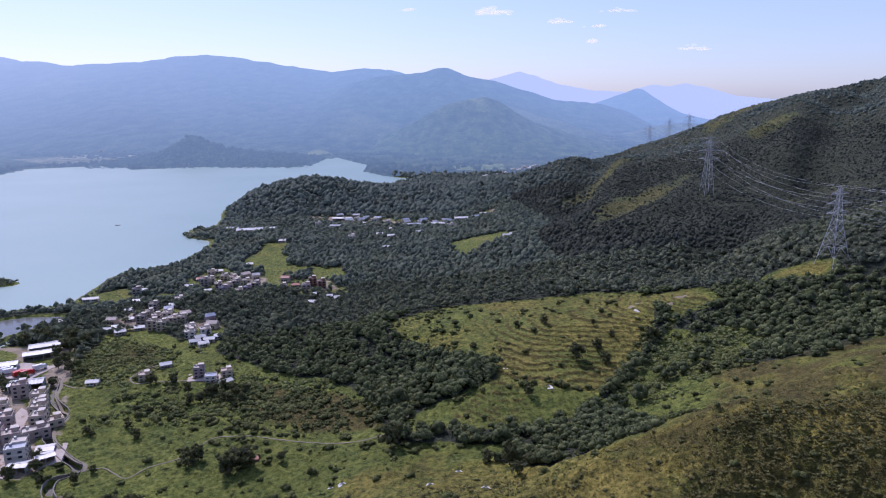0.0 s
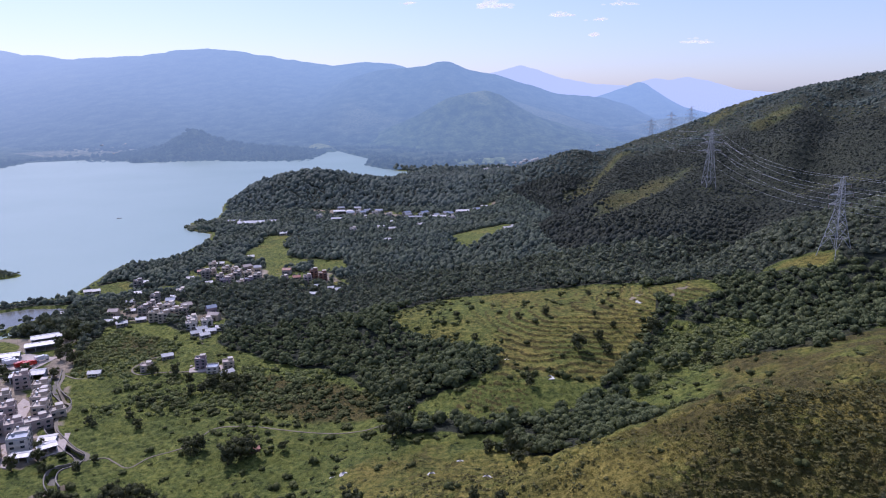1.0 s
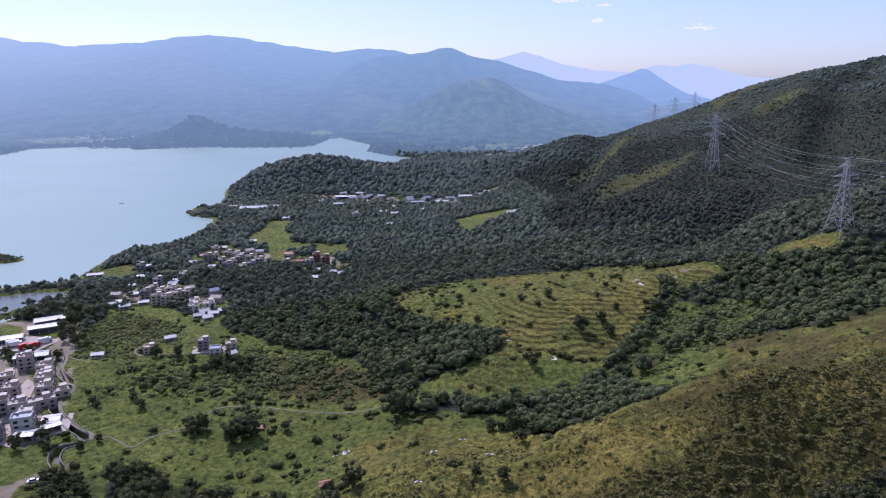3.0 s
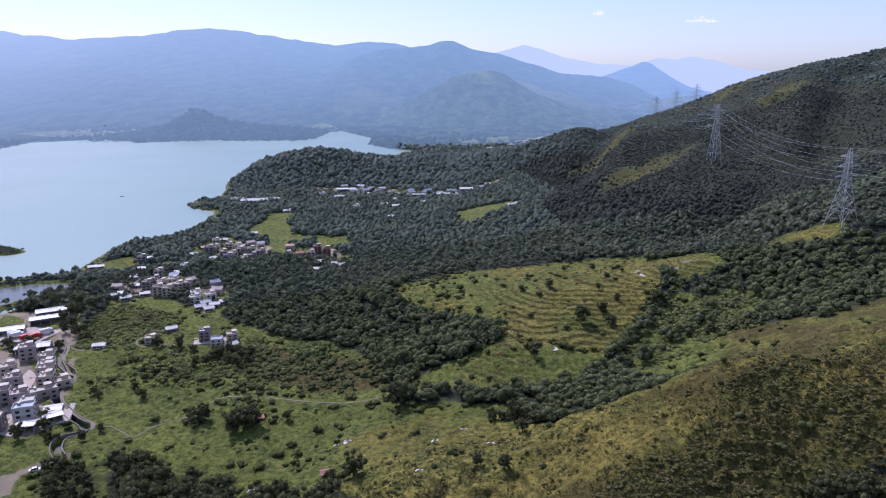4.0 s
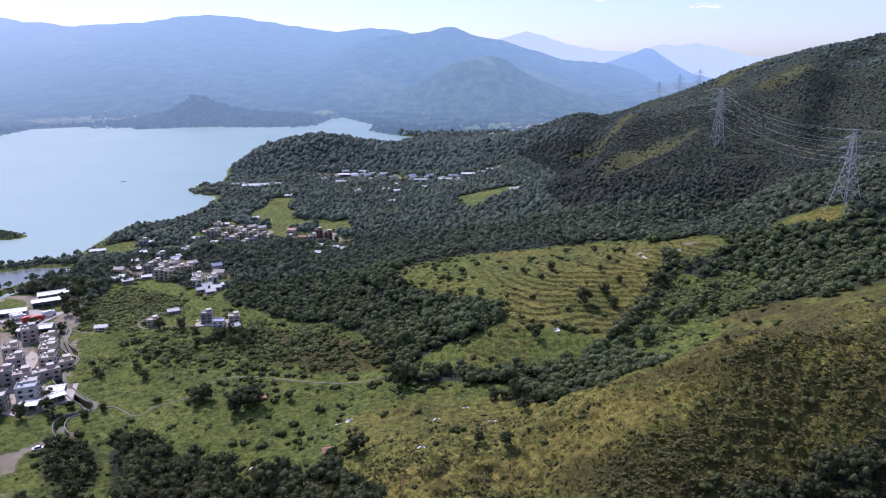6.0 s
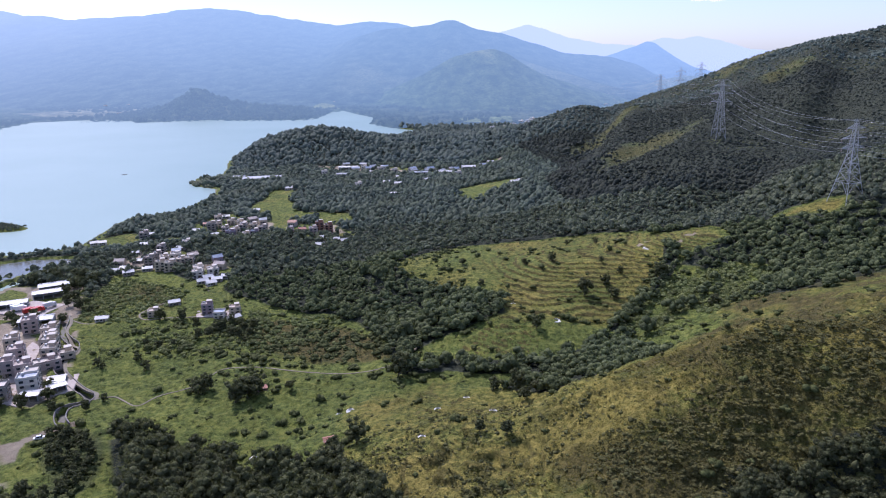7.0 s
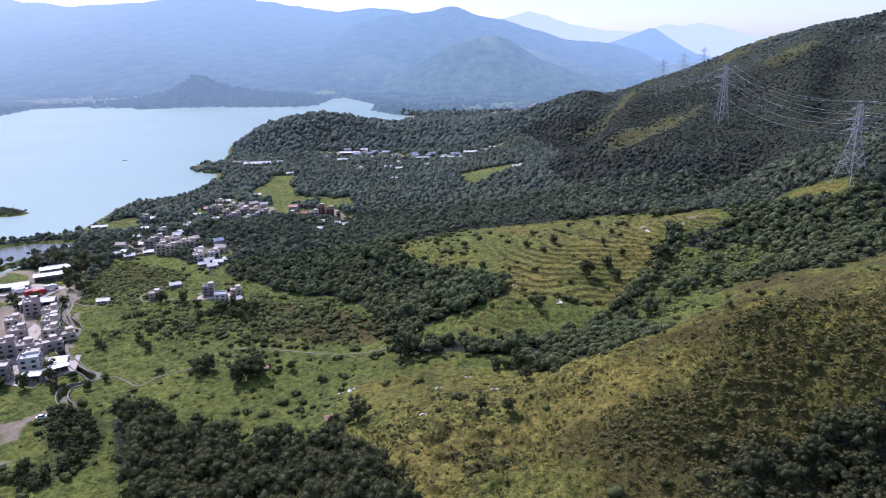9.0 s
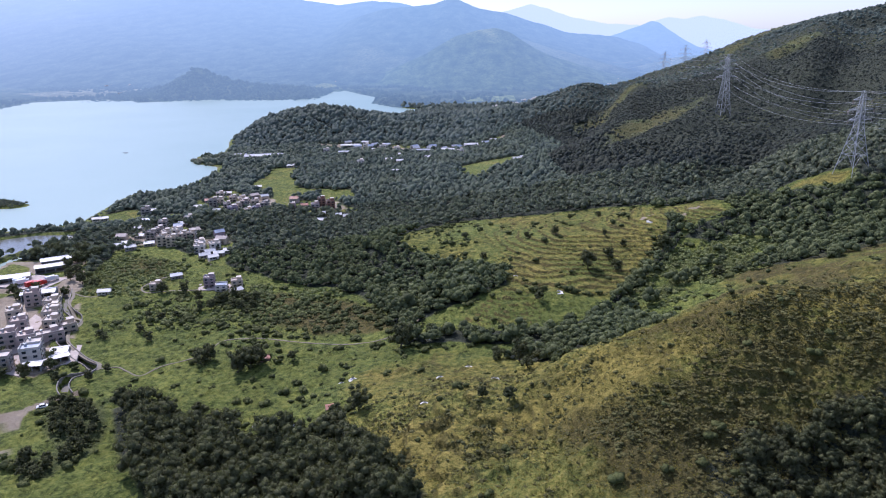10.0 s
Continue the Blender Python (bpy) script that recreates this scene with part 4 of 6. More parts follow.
def brown_land(x, y):
    """The side of the spur under brown grass and scrub."""
    return before_crest(x, y) * step(-6, 4, inside(SPUR_TOP, x, y)) * step(5, 70, x + 0.5 * (190 - y) + (fbm(x, y, 22, 4, 62) - 0.5) * 50)


def bush_shape(seed):
    """A bush of a few lumps of uneven size grown into one another."""
    rng = np.random.default_rng(seed)
    vs, fs, n0 = [], [], 0
    for k in range(4):
        v, f = crown_shape(0, 9, seed * 7 + k)
        s = rng.uniform(0.35, 0.75)
        vs.append(v * (s, s, s * rng.uniform(0.8, 1.3)) + (rng.uniform(-0.6, 0.6), rng.uniform(-0.6, 0.6), s * 0.3))
        fs.append(f + n0)
        n0 += len(v)
    return np.concatenate(vs), np.concatenate(fs)


LOW_SHAPES = [crown_shape(0, 22, 560 + k, 0.22) for k in range(8)]
BUSH_SHAPES = [bush_shape(500 + k) for k in range(8)]
place_scrub("scrub", 30000, 0.5, 2.6, BUSH_SHAPES, M_BUSH, "low dark green bushes scattered over rough grass", bush_land, 31)


def spur_clumps(x, y):
    dense = step(52, 86, x + 0.55 * (180 - y) + (fbm(x, y, 26, 3, 64) - 0.5) * 60)
    patch = fbm(x, y, 9, 4, 63) * 0.6 + fbm(x, y, 26, 3, 64) * 0.4
    p = step(0.50, 0.62, patch) * (0.2 + 0.5 * step(20, 70, x + 0.6 * (180 - y))) + 0.06
    h = height(x, y, True)
    u = terrace_phase(x, y, h)
    p = np.maximum(p, 0.5 * terraced(x, y) * ((u - np.floor(u)) > 0.6) * step(0.45, 0.6, fbm(x, y, 22, 3, 73)))
    p = np.maximum(p, dense * (0.35 + 0.6 * step(0.42, 0.55, patch))) * (0.06 + 0.94 * before_crest(x, y))
    for q in SPUR_HEDGES:
        p = np.maximum(p, step(2.6, 0.8, along(q, x, y)))
    p = np.maximum(p, 0.8 * step(-4, 2, inside(SPUR_BROW, x, y)))
    p = np.maximum(p, 0.9 * step(-6, 2, inside(SPUR_WOOD, x, y) + (fbm(x, y, 12, 3, 69) - 0.5) * 14))
    return p * (np.maximum(inside(SPUR_TOP, x, y), inside(DRY_SLOPE, x, y)) > 0) * (forest_cover(x, y) < 0.5)


place_scrub("spur_scrub", 90000, 0.35, 1.0, [tuft_shape(580 + k, 13) for k in range(6)] + [crown_shape(0, 12, 590 + k, 0.25) for k in range(3)], M_SPURBUSH, "rough dark olive scrub clumped over the spur", spur_clumps, 33, (-50, 190, 120, 240), 0.55)
place_scrub("tussocks", 56000, 0.25, 0.6, [tuft_shape(600 + k, 8) for k in range(6)], M_TUSSOCK, "rough yellow-green tussock grass on open slopes", tussock_land, 32, tallness=0.6)
place_scrub("brown_tussocks", 60000, 0.25, 0.65, [tuft_shape(640 + k, 8) for k in range(6)], M_BROWNTUFT, "rough brown and olive grass tufts over the spur",
            lambda x, y: brown_land(x, y) * (forest_cover(x, y) < 0.5), 34, (-20, 200, 105, 265), 0.6)
place_scrub("hill_shrubs", 9000, 0.6, 1.8, LOW_SHAPES, M_LIGHTBUSH, "soft green shrubs covering a low hill above the fields",
            lambda x, y: np.maximum(step(-4, 5, inside(SHRUB_HILL, x, y)) * 0.6, 0.8 * step(0.5, 0.6, fbm(x, y, 14, 3, 84)) * np.maximum(inside(SHRUB_PLOTS[0], x, y) > -8, inside(SHRUB_PLOTS[1], x, y) > -8)) * (forest_cover(x, y) < 0.5), 36, (-236, -60, 290, 425))
place_scrub("light_scrub", 9000, 0.5, 1.6, LOW_SHAPES, M_LIGHTBUSH, "pale green shrubs thick over the slope beside the terraces",
            lambda x, y: step(-4, 6, inside(LIGHT_SCRUB, x, y) + (fbm(x, y, 14, 3, 74) - 0.5) * 16) * step(0.34, 0.52, fbm(x, y, 10, 3, 75)) * (forest_cover(x, y) < 0.6), 35, (50, 160, 250, 356))


# ---- building blocks ----
def box(bm, cx, cy, cz, sx, sy, sz, bevel=0.0):
    """An upright box about its centre, its edges eased."""
    vs = bmesh.ops.create_cube(bm, size=1.0)["verts"]
    for v in vs:
        v.co = Vector((cx + v.co.x * sx, cy + v.co.y * sy, cz + v.co.z * sz))
    if bevel:
        es = {e for v in vs for e in v.link_edges}
        bmesh.ops.bevel(bm, geom=list(es), offset=bevel, segments=1, affect="EDGES")


def bar(bm, a, b, w):
    """A square bar from a to b."""
    a, b = Vector(a), Vector(b)
    d = (b - a).normalized()
    s = d.cross(Vector((0, 0, 1)) if abs(d.z) < 0.9 else Vector((1, 0, 0))).normalized() * w / 2
    t = d.cross(s).normalized() * w / 2
    lo = [bm.verts.new(a + q) for q in (s + t, s - t, -s - t, -s + t)]
    hi = [bm.verts.new(b + q) for q in (s + t, s - t, -s - t, -s + t)]
    for k in range(4):
        bm.faces.new((lo[k], lo[(k + 1) % 4], hi[(k + 1) % 4], hi[k]))
    bm.faces.new(lo[::-1])
    bm.faces.new(hi)


def tube(bm, a, b, ra, rb, sides=7):
    """A tapered round limb."""
    a, b = Vector(a), Vector(b)
    d = (b - a).normalized()
    s = d.cross(Vector((0, 0, 1)) if abs(d.z) < 0.9 else Vector((1, 0, 0))).normalized()
    t = d.cross(s).normalized()
    rings = []
    for p, r in ((a, ra), (b, rb)):
        rings.append([bm.verts.new(p + (s * math.cos(k * 2 * math.pi / sides) + t * math.sin(k * 2 * math.pi / sides)) * r) for k in range(sides)])
    for k in range(sides):
        bm.faces.new((rings[0][k], rings[0][(k + 1) % sides], rings[1][(k + 1) % sides], rings[1][k]))
    bm.faces.new(rings[0][::-1])
    bm.faces.new(rings[1])


def finished(name, bm, mat, smooth=False):
    bmesh.ops.recalc_face_normals(bm, faces=bm.faces)
    me = bpy.data.meshes.new(name)
    bm.to_mesh(me)
    bm.free()
    me.materials.append(mat)
    if smooth:
        me.polygons.foreach_set("use_smooth", [True] * len(me.polygons))
    return me


def part(name, bm, mat, parent, label="", smooth=False):
    """One mesh under a thing or under a part of it."""
    ob = new(name, bm if isinstance(bm, bpy.types.Mesh) else finished(name, bm, mat, smooth))
    ob.parent = parent
    return tagged(ob, label)


def boxes(*rows, bevel=0.0):
    bm = bmesh.new()
    for r in rows:
        box(bm, *r, bevel=bevel)
    return bm


M_WALLS = {
    "cream": plain("cream_tile_wall", (0.52, 0.43, 0.33), 0.6, 0.5, 0.14),
    "pink": plain("pale_pink_tile_wall", (0.45, 0.36, 0.33), 0.6, 0.5, 0.14),
    "grey": plain("grey_render_wall", (0.33, 0.29, 0.25), 0.8, 0.5, 0.22),
    "white": plain("white_painted_wall", (0.66, 0.60, 0.52), 0.6, 0.5, 0.12),
    "brick": plain("red_brown_tile_wall", (0.28, 0.14, 0.10), 0.7, 0.5, 0.18),
    "mauve": plain("mauve_painted_wall", (0.34, 0.26, 0.28), 0.7, 0.5, 0.14),
}
M_ROOF = plain("pale_roof_screed", (0.58, 0.52, 0.45), 0.8, 0.35, 0.22)
M_ROOF_TILE = plain("buff_roof_tile", (0.50, 0.42, 0.36), 0.8, 0.4, 0.2)
M_SHEET = plain("white_metal_sheet", (0.60, 0.58, 0.55), 0.5, 0.25, 0.12, 0.0)
M_SHEET_GREY = plain("grey_metal_sheet", (0.34, 0.36, 0.38), 0.5, 0.25, 0.2)
M_SHEET_BLUE = plain("blue_grey_metal_sheet", (0.26, 0.31, 0.40), 0.5, 0.25, 0.2)
M_SHEET_RUST = plain("rusty_red_metal_sheet", (0.40, 0.16, 0.10), 0.6, 0.3, 0.3)
M_GLASS = plain("window_glass", (0.035, 0.045, 0.055), 0.08, 0.5, 0.1)
M_FRAME = plain("window_frame_metal", (0.40, 0.40, 0.40), 0.4, 1.0, 0.1, 0.3)
M_DOOR = plain("dark_door", (0.12, 0.09, 0.07), 0.5, 1.0, 0.2)
M_STEEL = plain("galvanised_steel", (0.46, 0.48, 0.49), 0.6, 0.8, 0.15, 0.35)
M_CERAMIC = plain("insulator_ceramic", (0.30, 0.22, 0.18), 0.3, 2.0, 0.1)
M_WIRE = plain("aluminium_cable", (0.50, 0.52, 0.54), 0.4, 1.0, 0.1, 0.4)
M_CONCRETE = plain("old_concrete", (0.21, 0.192, 0.165), 0.85, 0.15, 0.3, bumpy=0.03, coord="Position")
M_PATH = plain("path_concrete", (0.21, 0.18, 0.125), 0.85, 0.12, 0.28, coord="Position")
M_MUD = plain("channel_bed", (0.075, 0.070, 0.050), 0.7, 0.2, 0.3, coord="Position")
M_LIME = plain("limewashed_concrete", (0.76, 0.73, 0.68), 0.8, 0.7, 0.3)
M_RED = plain("red_truck_paint", (0.55, 0.03, 0.02), 0.35, 1.0, 0.12)
M_WHITE = plain("white_vehicle_paint", (0.80, 0.80, 0.80), 0.3, 1.0, 0.06)
M_TYRE = plain("tyre_rubber", (0.02, 0.02, 0.02), 0.9, 2.0, 0.2)
M_YARD = plain("pale_yard_concrete", (0.46, 0.39, 0.34), 0.85, 0.08, 0.22, coord="Position")


# ---- lanes, paths and the walled channel ----
def smooth_line(line, spacing=2.0):
    p = [Vector(q) for q in line]
    p = [p[0] * 2 - p[1]] + p + [p[-1] * 2 - p[-2]]
    out = []
    for k in range(1, len(p) - 2):
        n = max(1, int((p[k + 1] - p[k]).length / spacing))
        for j in range(n):
            t = j / n
            a, b, c, d = p[k - 1], p[k], p[k + 1], p[k + 2]
            out.append(0.5 * (2 * b + (c - a) * t + (2 * a - 5 * b + 4 * c - d) * t * t + (3 * b - a - 3 * c + d) * t ** 3))
    out.append(p[-2])
    return np.array([q[:2] for q in out])


def ribbon(name, line, width, top, deep, mat, label, category, shift=0.0, low=False):
    """A strip of paving or walling with real thickness along a line, lying on the ground."""
    c = smooth_line(line)
    d = np.gradient(c, axis=0)
    d /= np.linalg.norm(d, axis=1)[:, None]
    side = np.c_[-d[:, 1], d[:, 0]]
    mid = c + side * shift
    z = height(mid[:, 0], mid[:, 1])
    if not low:
        z = np.maximum(z, np.maximum(height(*(mid + side * width / 2).T), height(*(mid - side * width / 2).T)))
    z = np.convolve(np.r_[z[0], z[0], z, z[-1], z[-1]], np.ones(5) / 5, "valid")
    rows = []
    for s, h in ((-0.5, -deep), (-0.5, top), (0.5, top), (0.5, -deep)):
        q = mid + side * width * s
        rows.append(np.c_[q, z + h])
    v = np.stack(rows, 1).reshape(-1, 3)
    f = grid_faces(len(mid), 4, True)
    me = mesh_of(name, v, f, mat, False)
    return tagged(new(name, me), label, category, kind="structure")


ribbon("road", ROAD, 1.5, 0.16, 0.8, M_PATH, "narrow pale concrete lane beside the channel", "road")
ribbon("channel_wall_1", CHANNEL, 0.4, 0.5, 3.2, M_CONCRETE, "weathered concrete wall of a stream channel", "wall", shift=2.1)
ribbon("channel_wall_2", CHANNEL, 0.4, 0.5, 3.2, M_CONCRETE, "weathered concrete wall of a stream channel", "wall", shift=-2.1)
ribbon("channel_bed", CHANNEL, 3.6, 0.12, 0.5, M_MUD, "dark muddy bed of a stream channel", "channel", low=True)
ribbon("path_1", FIELD_PATH, 0.65, 0.14, 0.5, M_PATH, "pale concrete footpath winding through the fields", "path")
ribbon("path_2", FARM_PATH, 0.8, 0.14, 0.5, M_PATH, "pale concrete footpath to a field hut", "path")
ribbon("path_3", FARM_LANE, 0.9, 0.14, 0.5, M_PATH, "pale concrete lane to the farmhouses", "path")
ribbon("path_4", [(-158, 402), (-155, 390), (-150, 380)], 1.1, 0.14, 0.5, M_PATH, "pale concrete footpath out of the village", "path")


def slab(name, outline, top, mat, label):
    bm = bmesh.new()
    z = max(ground_at(x, y) for x, y in outline) + top
    up = [bm.verts.new((x, y, z)) for x, y in outline]
    lo = [bm.verts.new((x, y, z - 1.2)) for x, y in outline]
    bm.faces.new(up)
    for k in range(len(up)):
        n = (k + 1) % len(up)
        bm.faces.new((up[k], lo[k], lo[n], up[n]))
    return tagged(new(name, finished(name, bm, mat)), label, "yard", kind="structure")


slab("pavement_1", [(-262, 352), (-232, 346), (-228, 366), (-250, 372)], 0.1, M_YARD, "pale concrete lorry yard between sheds")
slab("pavement_2", [(-214, 312), (-206, 306), (-192, 270), (-198, 266), (-210, 290)], 0.1, M_YARD, "pale concrete lane between village houses")
slab("pavement_3", [(-196, 272), (-172, 278), (-166, 262), (-182, 248), (-196, 252)], 0.1, M_YARD, "pale concrete forecourt by the stream channel")
slab("pavement_4", [(-145, 348), (-127, 351), (-125, 341), (-142, 338)], 0.1, M_YARD, "pale concrete yard round the farmhouses")
slab("pavement_5", [(-262, 786), (-214, 796), (-210, 776), (-262, 764)], 0.1, M_PATH, "pale grey concrete works yard by the shore")


# ---- houses ----
def ring(w, h, t, depth, y):
    """A rectangular frame standing in the plane y."""
    return boxes((-w / 2 + t / 2, y, 0, t, depth, h), (w / 2 - t / 2, y, 0, t, depth, h), (0, y, h / 2 - t / 2, w - 2 * t, depth, t), (0, y, -h / 2 + t / 2, w - 2 * t, depth, t))


W_FRAME = finished("window", ring(1.7, 1.4, 0.1, 0.14, 0.0), M_FRAME)
W_PANE = finished("pane", boxes((0, 0, 0, 1.5, 0.05, 1.2)), M_GLASS)
W_FAR = finished("window", boxes((0, 0, 0, 1.7, 0.12, 1.4)), M_GLASS)


def windows_on(parent, w, d, floors, storey, rows, fine):
    """Windows round the four sides: rows gives how many stand on the long and on the short sides."""
    for f in range(floors):
        z = 0.5 + f * storey + 1.4
        for side in range(4):
            wide, half = ((w, d / 2), (d, w / 2))[side % 2]
            n = rows[side % 2]
            for k in range(n):
                u = (k + 0.5) / n * wide - wide / 2
                m = Matrix.Rotation(side * math.pi / 2, 4, "Z") @ Matrix.Translation((u, -half - 0.03, z))
                win = part("window", W_FRAME if fine else W_FAR, None, parent)
                win.matrix_basis = m
                if fine:
                    part("pane", W_PANE, None, win, "dark window glass")


def village_house(w, d, floors, wall, roof, label, fine=True, hood=True, tank=True, balcony=True):
    """A box-shaped village house with a parapet roof, a stair hood and rows of windows."""
    w, d = w * 0.86, d * 0.86
    storey = 2.45
    top = 0.5 + floors * storey
    house = new("village_house")
    part("plinth", boxes((0, 0, 0.0, w + 0.3, d + 0.3, 1.0), bevel=0.04), M_CONCRETE, house)
    part("wall", boxes((0, 0, 0.5 + floors * storey / 2, w, d, floors * storey), bevel=0.05), M_WALLS[wall], house)
    part("roof", boxes((0, 0, top + 0.08, w + 0.24, d + 0.24, 0.16), bevel=0.02), roof, house, "pale flat roof")
    t, ph = 0.18, 0.95
    part("parapet", boxes((0, -d / 2 + t / 2, top + 0.16 + ph / 2, w, t, ph), (0, d / 2 - t / 2, top + 0.16 + ph / 2, w, t, ph),
                          (-w / 2 + t / 2, 0, top + 0.16 + ph / 2, t, d - 2 * t, ph), (w / 2 - t / 2, 0, top + 0.16 + ph / 2, t, d - 2 * t, ph)), M_WALLS[wall], house)
    if hood:
        part("stair_hood", boxes((w * 0.2, d * 0.18, top + 1.3, 2.8, 3.2, 2.3), bevel=0.04), M_WALLS[wall], house)
        part("hood_roof", boxes((w * 0.2, d * 0.18, top + 2.53, 3.3, 3.7, 0.16)), M_ROOF, house, "white concrete hood slab")
    if tank:
        bm = bmesh.new()
        tube(bm, (-w * 0.25, d * 0.25, top + 0.16), (-w * 0.25, d * 0.25, top + 1.5), 0.6, 0.6, 10)
        part("water_tank", bm, M_STEEL, house, "stainless steel water tank")
    if balcony:
        for f in range(1, floors):
            z = 0.5 + f * storey
            part("balcony", boxes((0, -d / 2 - 0.55, z, w * 0.7, 1.1, 0.14), (0, -d / 2 - 1.05, z + 0.5, w * 0.7, 0.1, 0.9),
                                  (-w * 0.35 + 0.05, -d / 2 - 0.55, z + 0.5, 0.1, 1.0, 0.9), (w * 0.35 - 0.05, -d / 2 - 0.55, z + 0.5, 0.1, 1.0, 0.9)), M_WALLS[wall], house)
    part("door", boxes((w * 0.12, -d / 2 - 0.04, 1.6, 1.2, 0.12, 2.2)), M_DOOR, house, "dark front door")
    windows_on(house, w, d, floors, storey, (3, 2) if w > 9 else (2, 2), fine)
    for k in range(min(3, floors)):
        part("air_conditioner", boxes((w / 2 + 0.25, -d * 0.05 + 0.02 * k, 1.2 + k * storey, 0.5, 0.8, 0.55), bevel=0.03), M_WALLS["white"], house, "white air-conditioner box")
    return tagged(house, label, "house")


def pitched_house(w, d, wall, roof, label, height_m=3.4, rise=1.5):
    """A low house under a ridged roof."""
    w, d, height_m, rise = w * 0.86, d * 0.86, height_m * 0.9, rise * 0.9
    house = new("low_house")
    part("plinth", boxes((0, 0, 0, w + 0.2, d + 0.2, 0.8)), M_CONCRETE, house)
    bm = boxes((0, 0, height_m / 2 + 0.2, w, d, height_m))
    for s in (-1, 1):
        a = [bm.verts.new((s * (w / 2 - 0.02), y, z)) for y, z in ((-d / 2, height_m + 0.2), (d / 2, height_m + 0.2), (0, height_m + rise + 0.2))]
        b = [bm.verts.new((s * (w / 2 - 0.2), v.co.y, v.co.z)) for v in a]
        bm.faces.new(a)
        bm.faces.new(b[::-1])
    part("wall", bm, M_WALLS[wall], house)
    for s in (-1, 1):
        bm = bmesh.new()
        n = int(w / 0.55)
        run = math.hypot(d / 2 + 0.4, rise * (d / 2 + 0.4) / (d / 2))
        for k in range(n + 1):
            x = -w / 2 - 0.3 + k * (w + 0.6) / n
            z = 0.05 * (k % 2)
            for y0 in (0.0, s * (d / 2 + 0.4)):
                bm.verts.new((x, y0, height_m + rise + 0.32 + z - rise * abs(y0) / (d / 2)))
            for y0 in (0.0, s * (d / 2 + 0.4)):
                bm.verts.new((x, y0, height_m + rise + 0.22 - rise * abs(y0) / (d / 2)))
        bm.verts.ensure_lookup_table()
        for k in range(n):
            v = bm.verts
            bm.faces.new((v[4 * k], v[4 * k + 4], v[4 * k + 5], v[4 * k + 1]))
            bm.faces.new((v[4 * k + 2], v[4 * k + 3], v[4 * k + 7], v[4 * k + 6]))
            bm.faces.new((v[4 * k + 1], v[4 * k + 5], v[4 * k + 7], v[4 * k + 3]))
        part("roof_slope", bm, roof, house)
    part("ridge", boxes((0, 0, height_m + rise + 0.36, w + 0.6, 0.4, 0.08)), roof, house)
    part("door", boxes((w * 0.2, -d / 2 - 0.04, 1.5, 1.1, 0.12, 2.1)), M_DOOR, house, "dark plank door")
    for k in (-0.3, -0.02):
        win = part("window", W_FRAME, None, house)
        win.matrix_basis = Matrix.Translation((w * k, -d / 2 - 0.03, 1.9))
        part("pane", W_PANE, None, win, "dark window glass")
    return tagged(house, label, "house")


def long_shed(w, d, roof, label, height_m=4.0, rise=0.9):
    """A shed of sheet metal on posts with a low ridged roof."""
    shed = new("metal_shed")
    part("side_wall", boxes((0, d / 2 - 0.1, height_m / 2, w, 0.2, height_m), (-w / 2 + 0.1, 0, height_m / 2, 0.2, d - 0.4, height_m), (w / 2 - 0.1, 0, height_m / 2, 0.2, d - 0.4, height_m)), M_SHEET_GREY, shed)
    n = max(2, int(w / 5))
    for k in range(n + 1):
        part("post", boxes((-w / 2 + 0.3 + k * (w - 0.6) / n, -d / 2 + 0.3, height_m / 2, 0.3, 0.3, height_m)), M_STEEL, shed)
    for s in (-1, 1):
        bm = bmesh.new()
        m = int(w / 0.9)
        for k in range(m + 1):
            x = -w / 2 - 0.4 + k * (w + 0.8) / m
            for y0, z0 in ((0.0, rise), (s * (d / 2 + 0.5), -0.1)):
                bm.verts.new((x, y0, height_m + 0.15 + z0 + 0.09 * (k % 2)))
                bm.verts.new((x, y0, height_m + 0.05 + z0))
        bm.verts.ensure_lookup_table()
        for k in range(m):
            v = bm.verts
            bm.faces.new((v[4 * k], v[4 * k + 4], v[4 * k + 6], v[4 * k + 2]))
            bm.faces.new((v[4 * k + 1], v[4 * k + 3], v[4 * k + 7], v[4 * k + 5]))
            bm.faces.new((v[4 * k + 2], v[4 * k + 6], v[4 * k + 7], v[4 * k + 3]))
        part("roof_slope", bm, roof, shed)
    part("ridge", boxes((0, 0, height_m + rise + 0.22, w + 0.8, 0.5, 0.1)), roof, shed)
    part("floor_slab", boxes((0, 0, -0.3, w, d, 0.9)), M_CONCRETE, shed)
    return tagged(shed, label, "shed")


TAKEN = []


def infill(outline, gap, share, seed):
    """Free plots between the houses already standing."""
    rng = np.random.default_rng(seed)
    p = np.array(outline, float)
    plots = []
    for x in np.arange(p[:, 0].min(), p[:, 0].max(), gap):
        for y in np.arange(p[:, 1].min(), p[:, 1].max(), gap):
            q = (float(x + rng.uniform(-4, 4)), float(y + rng.uniform(-4, 4)), float(rng.uniform(-15, 50)))
            if inside(outline, np.array([q[0]]), np.array([q[1]]))[0] > 1 and rng.uniform() < share and all(math.hypot(q[0] - u, q[1] - v) > 9.5 for u, v in TAKEN):
                plots.append(q)
                TAKEN.append(q[:2])
    return plots


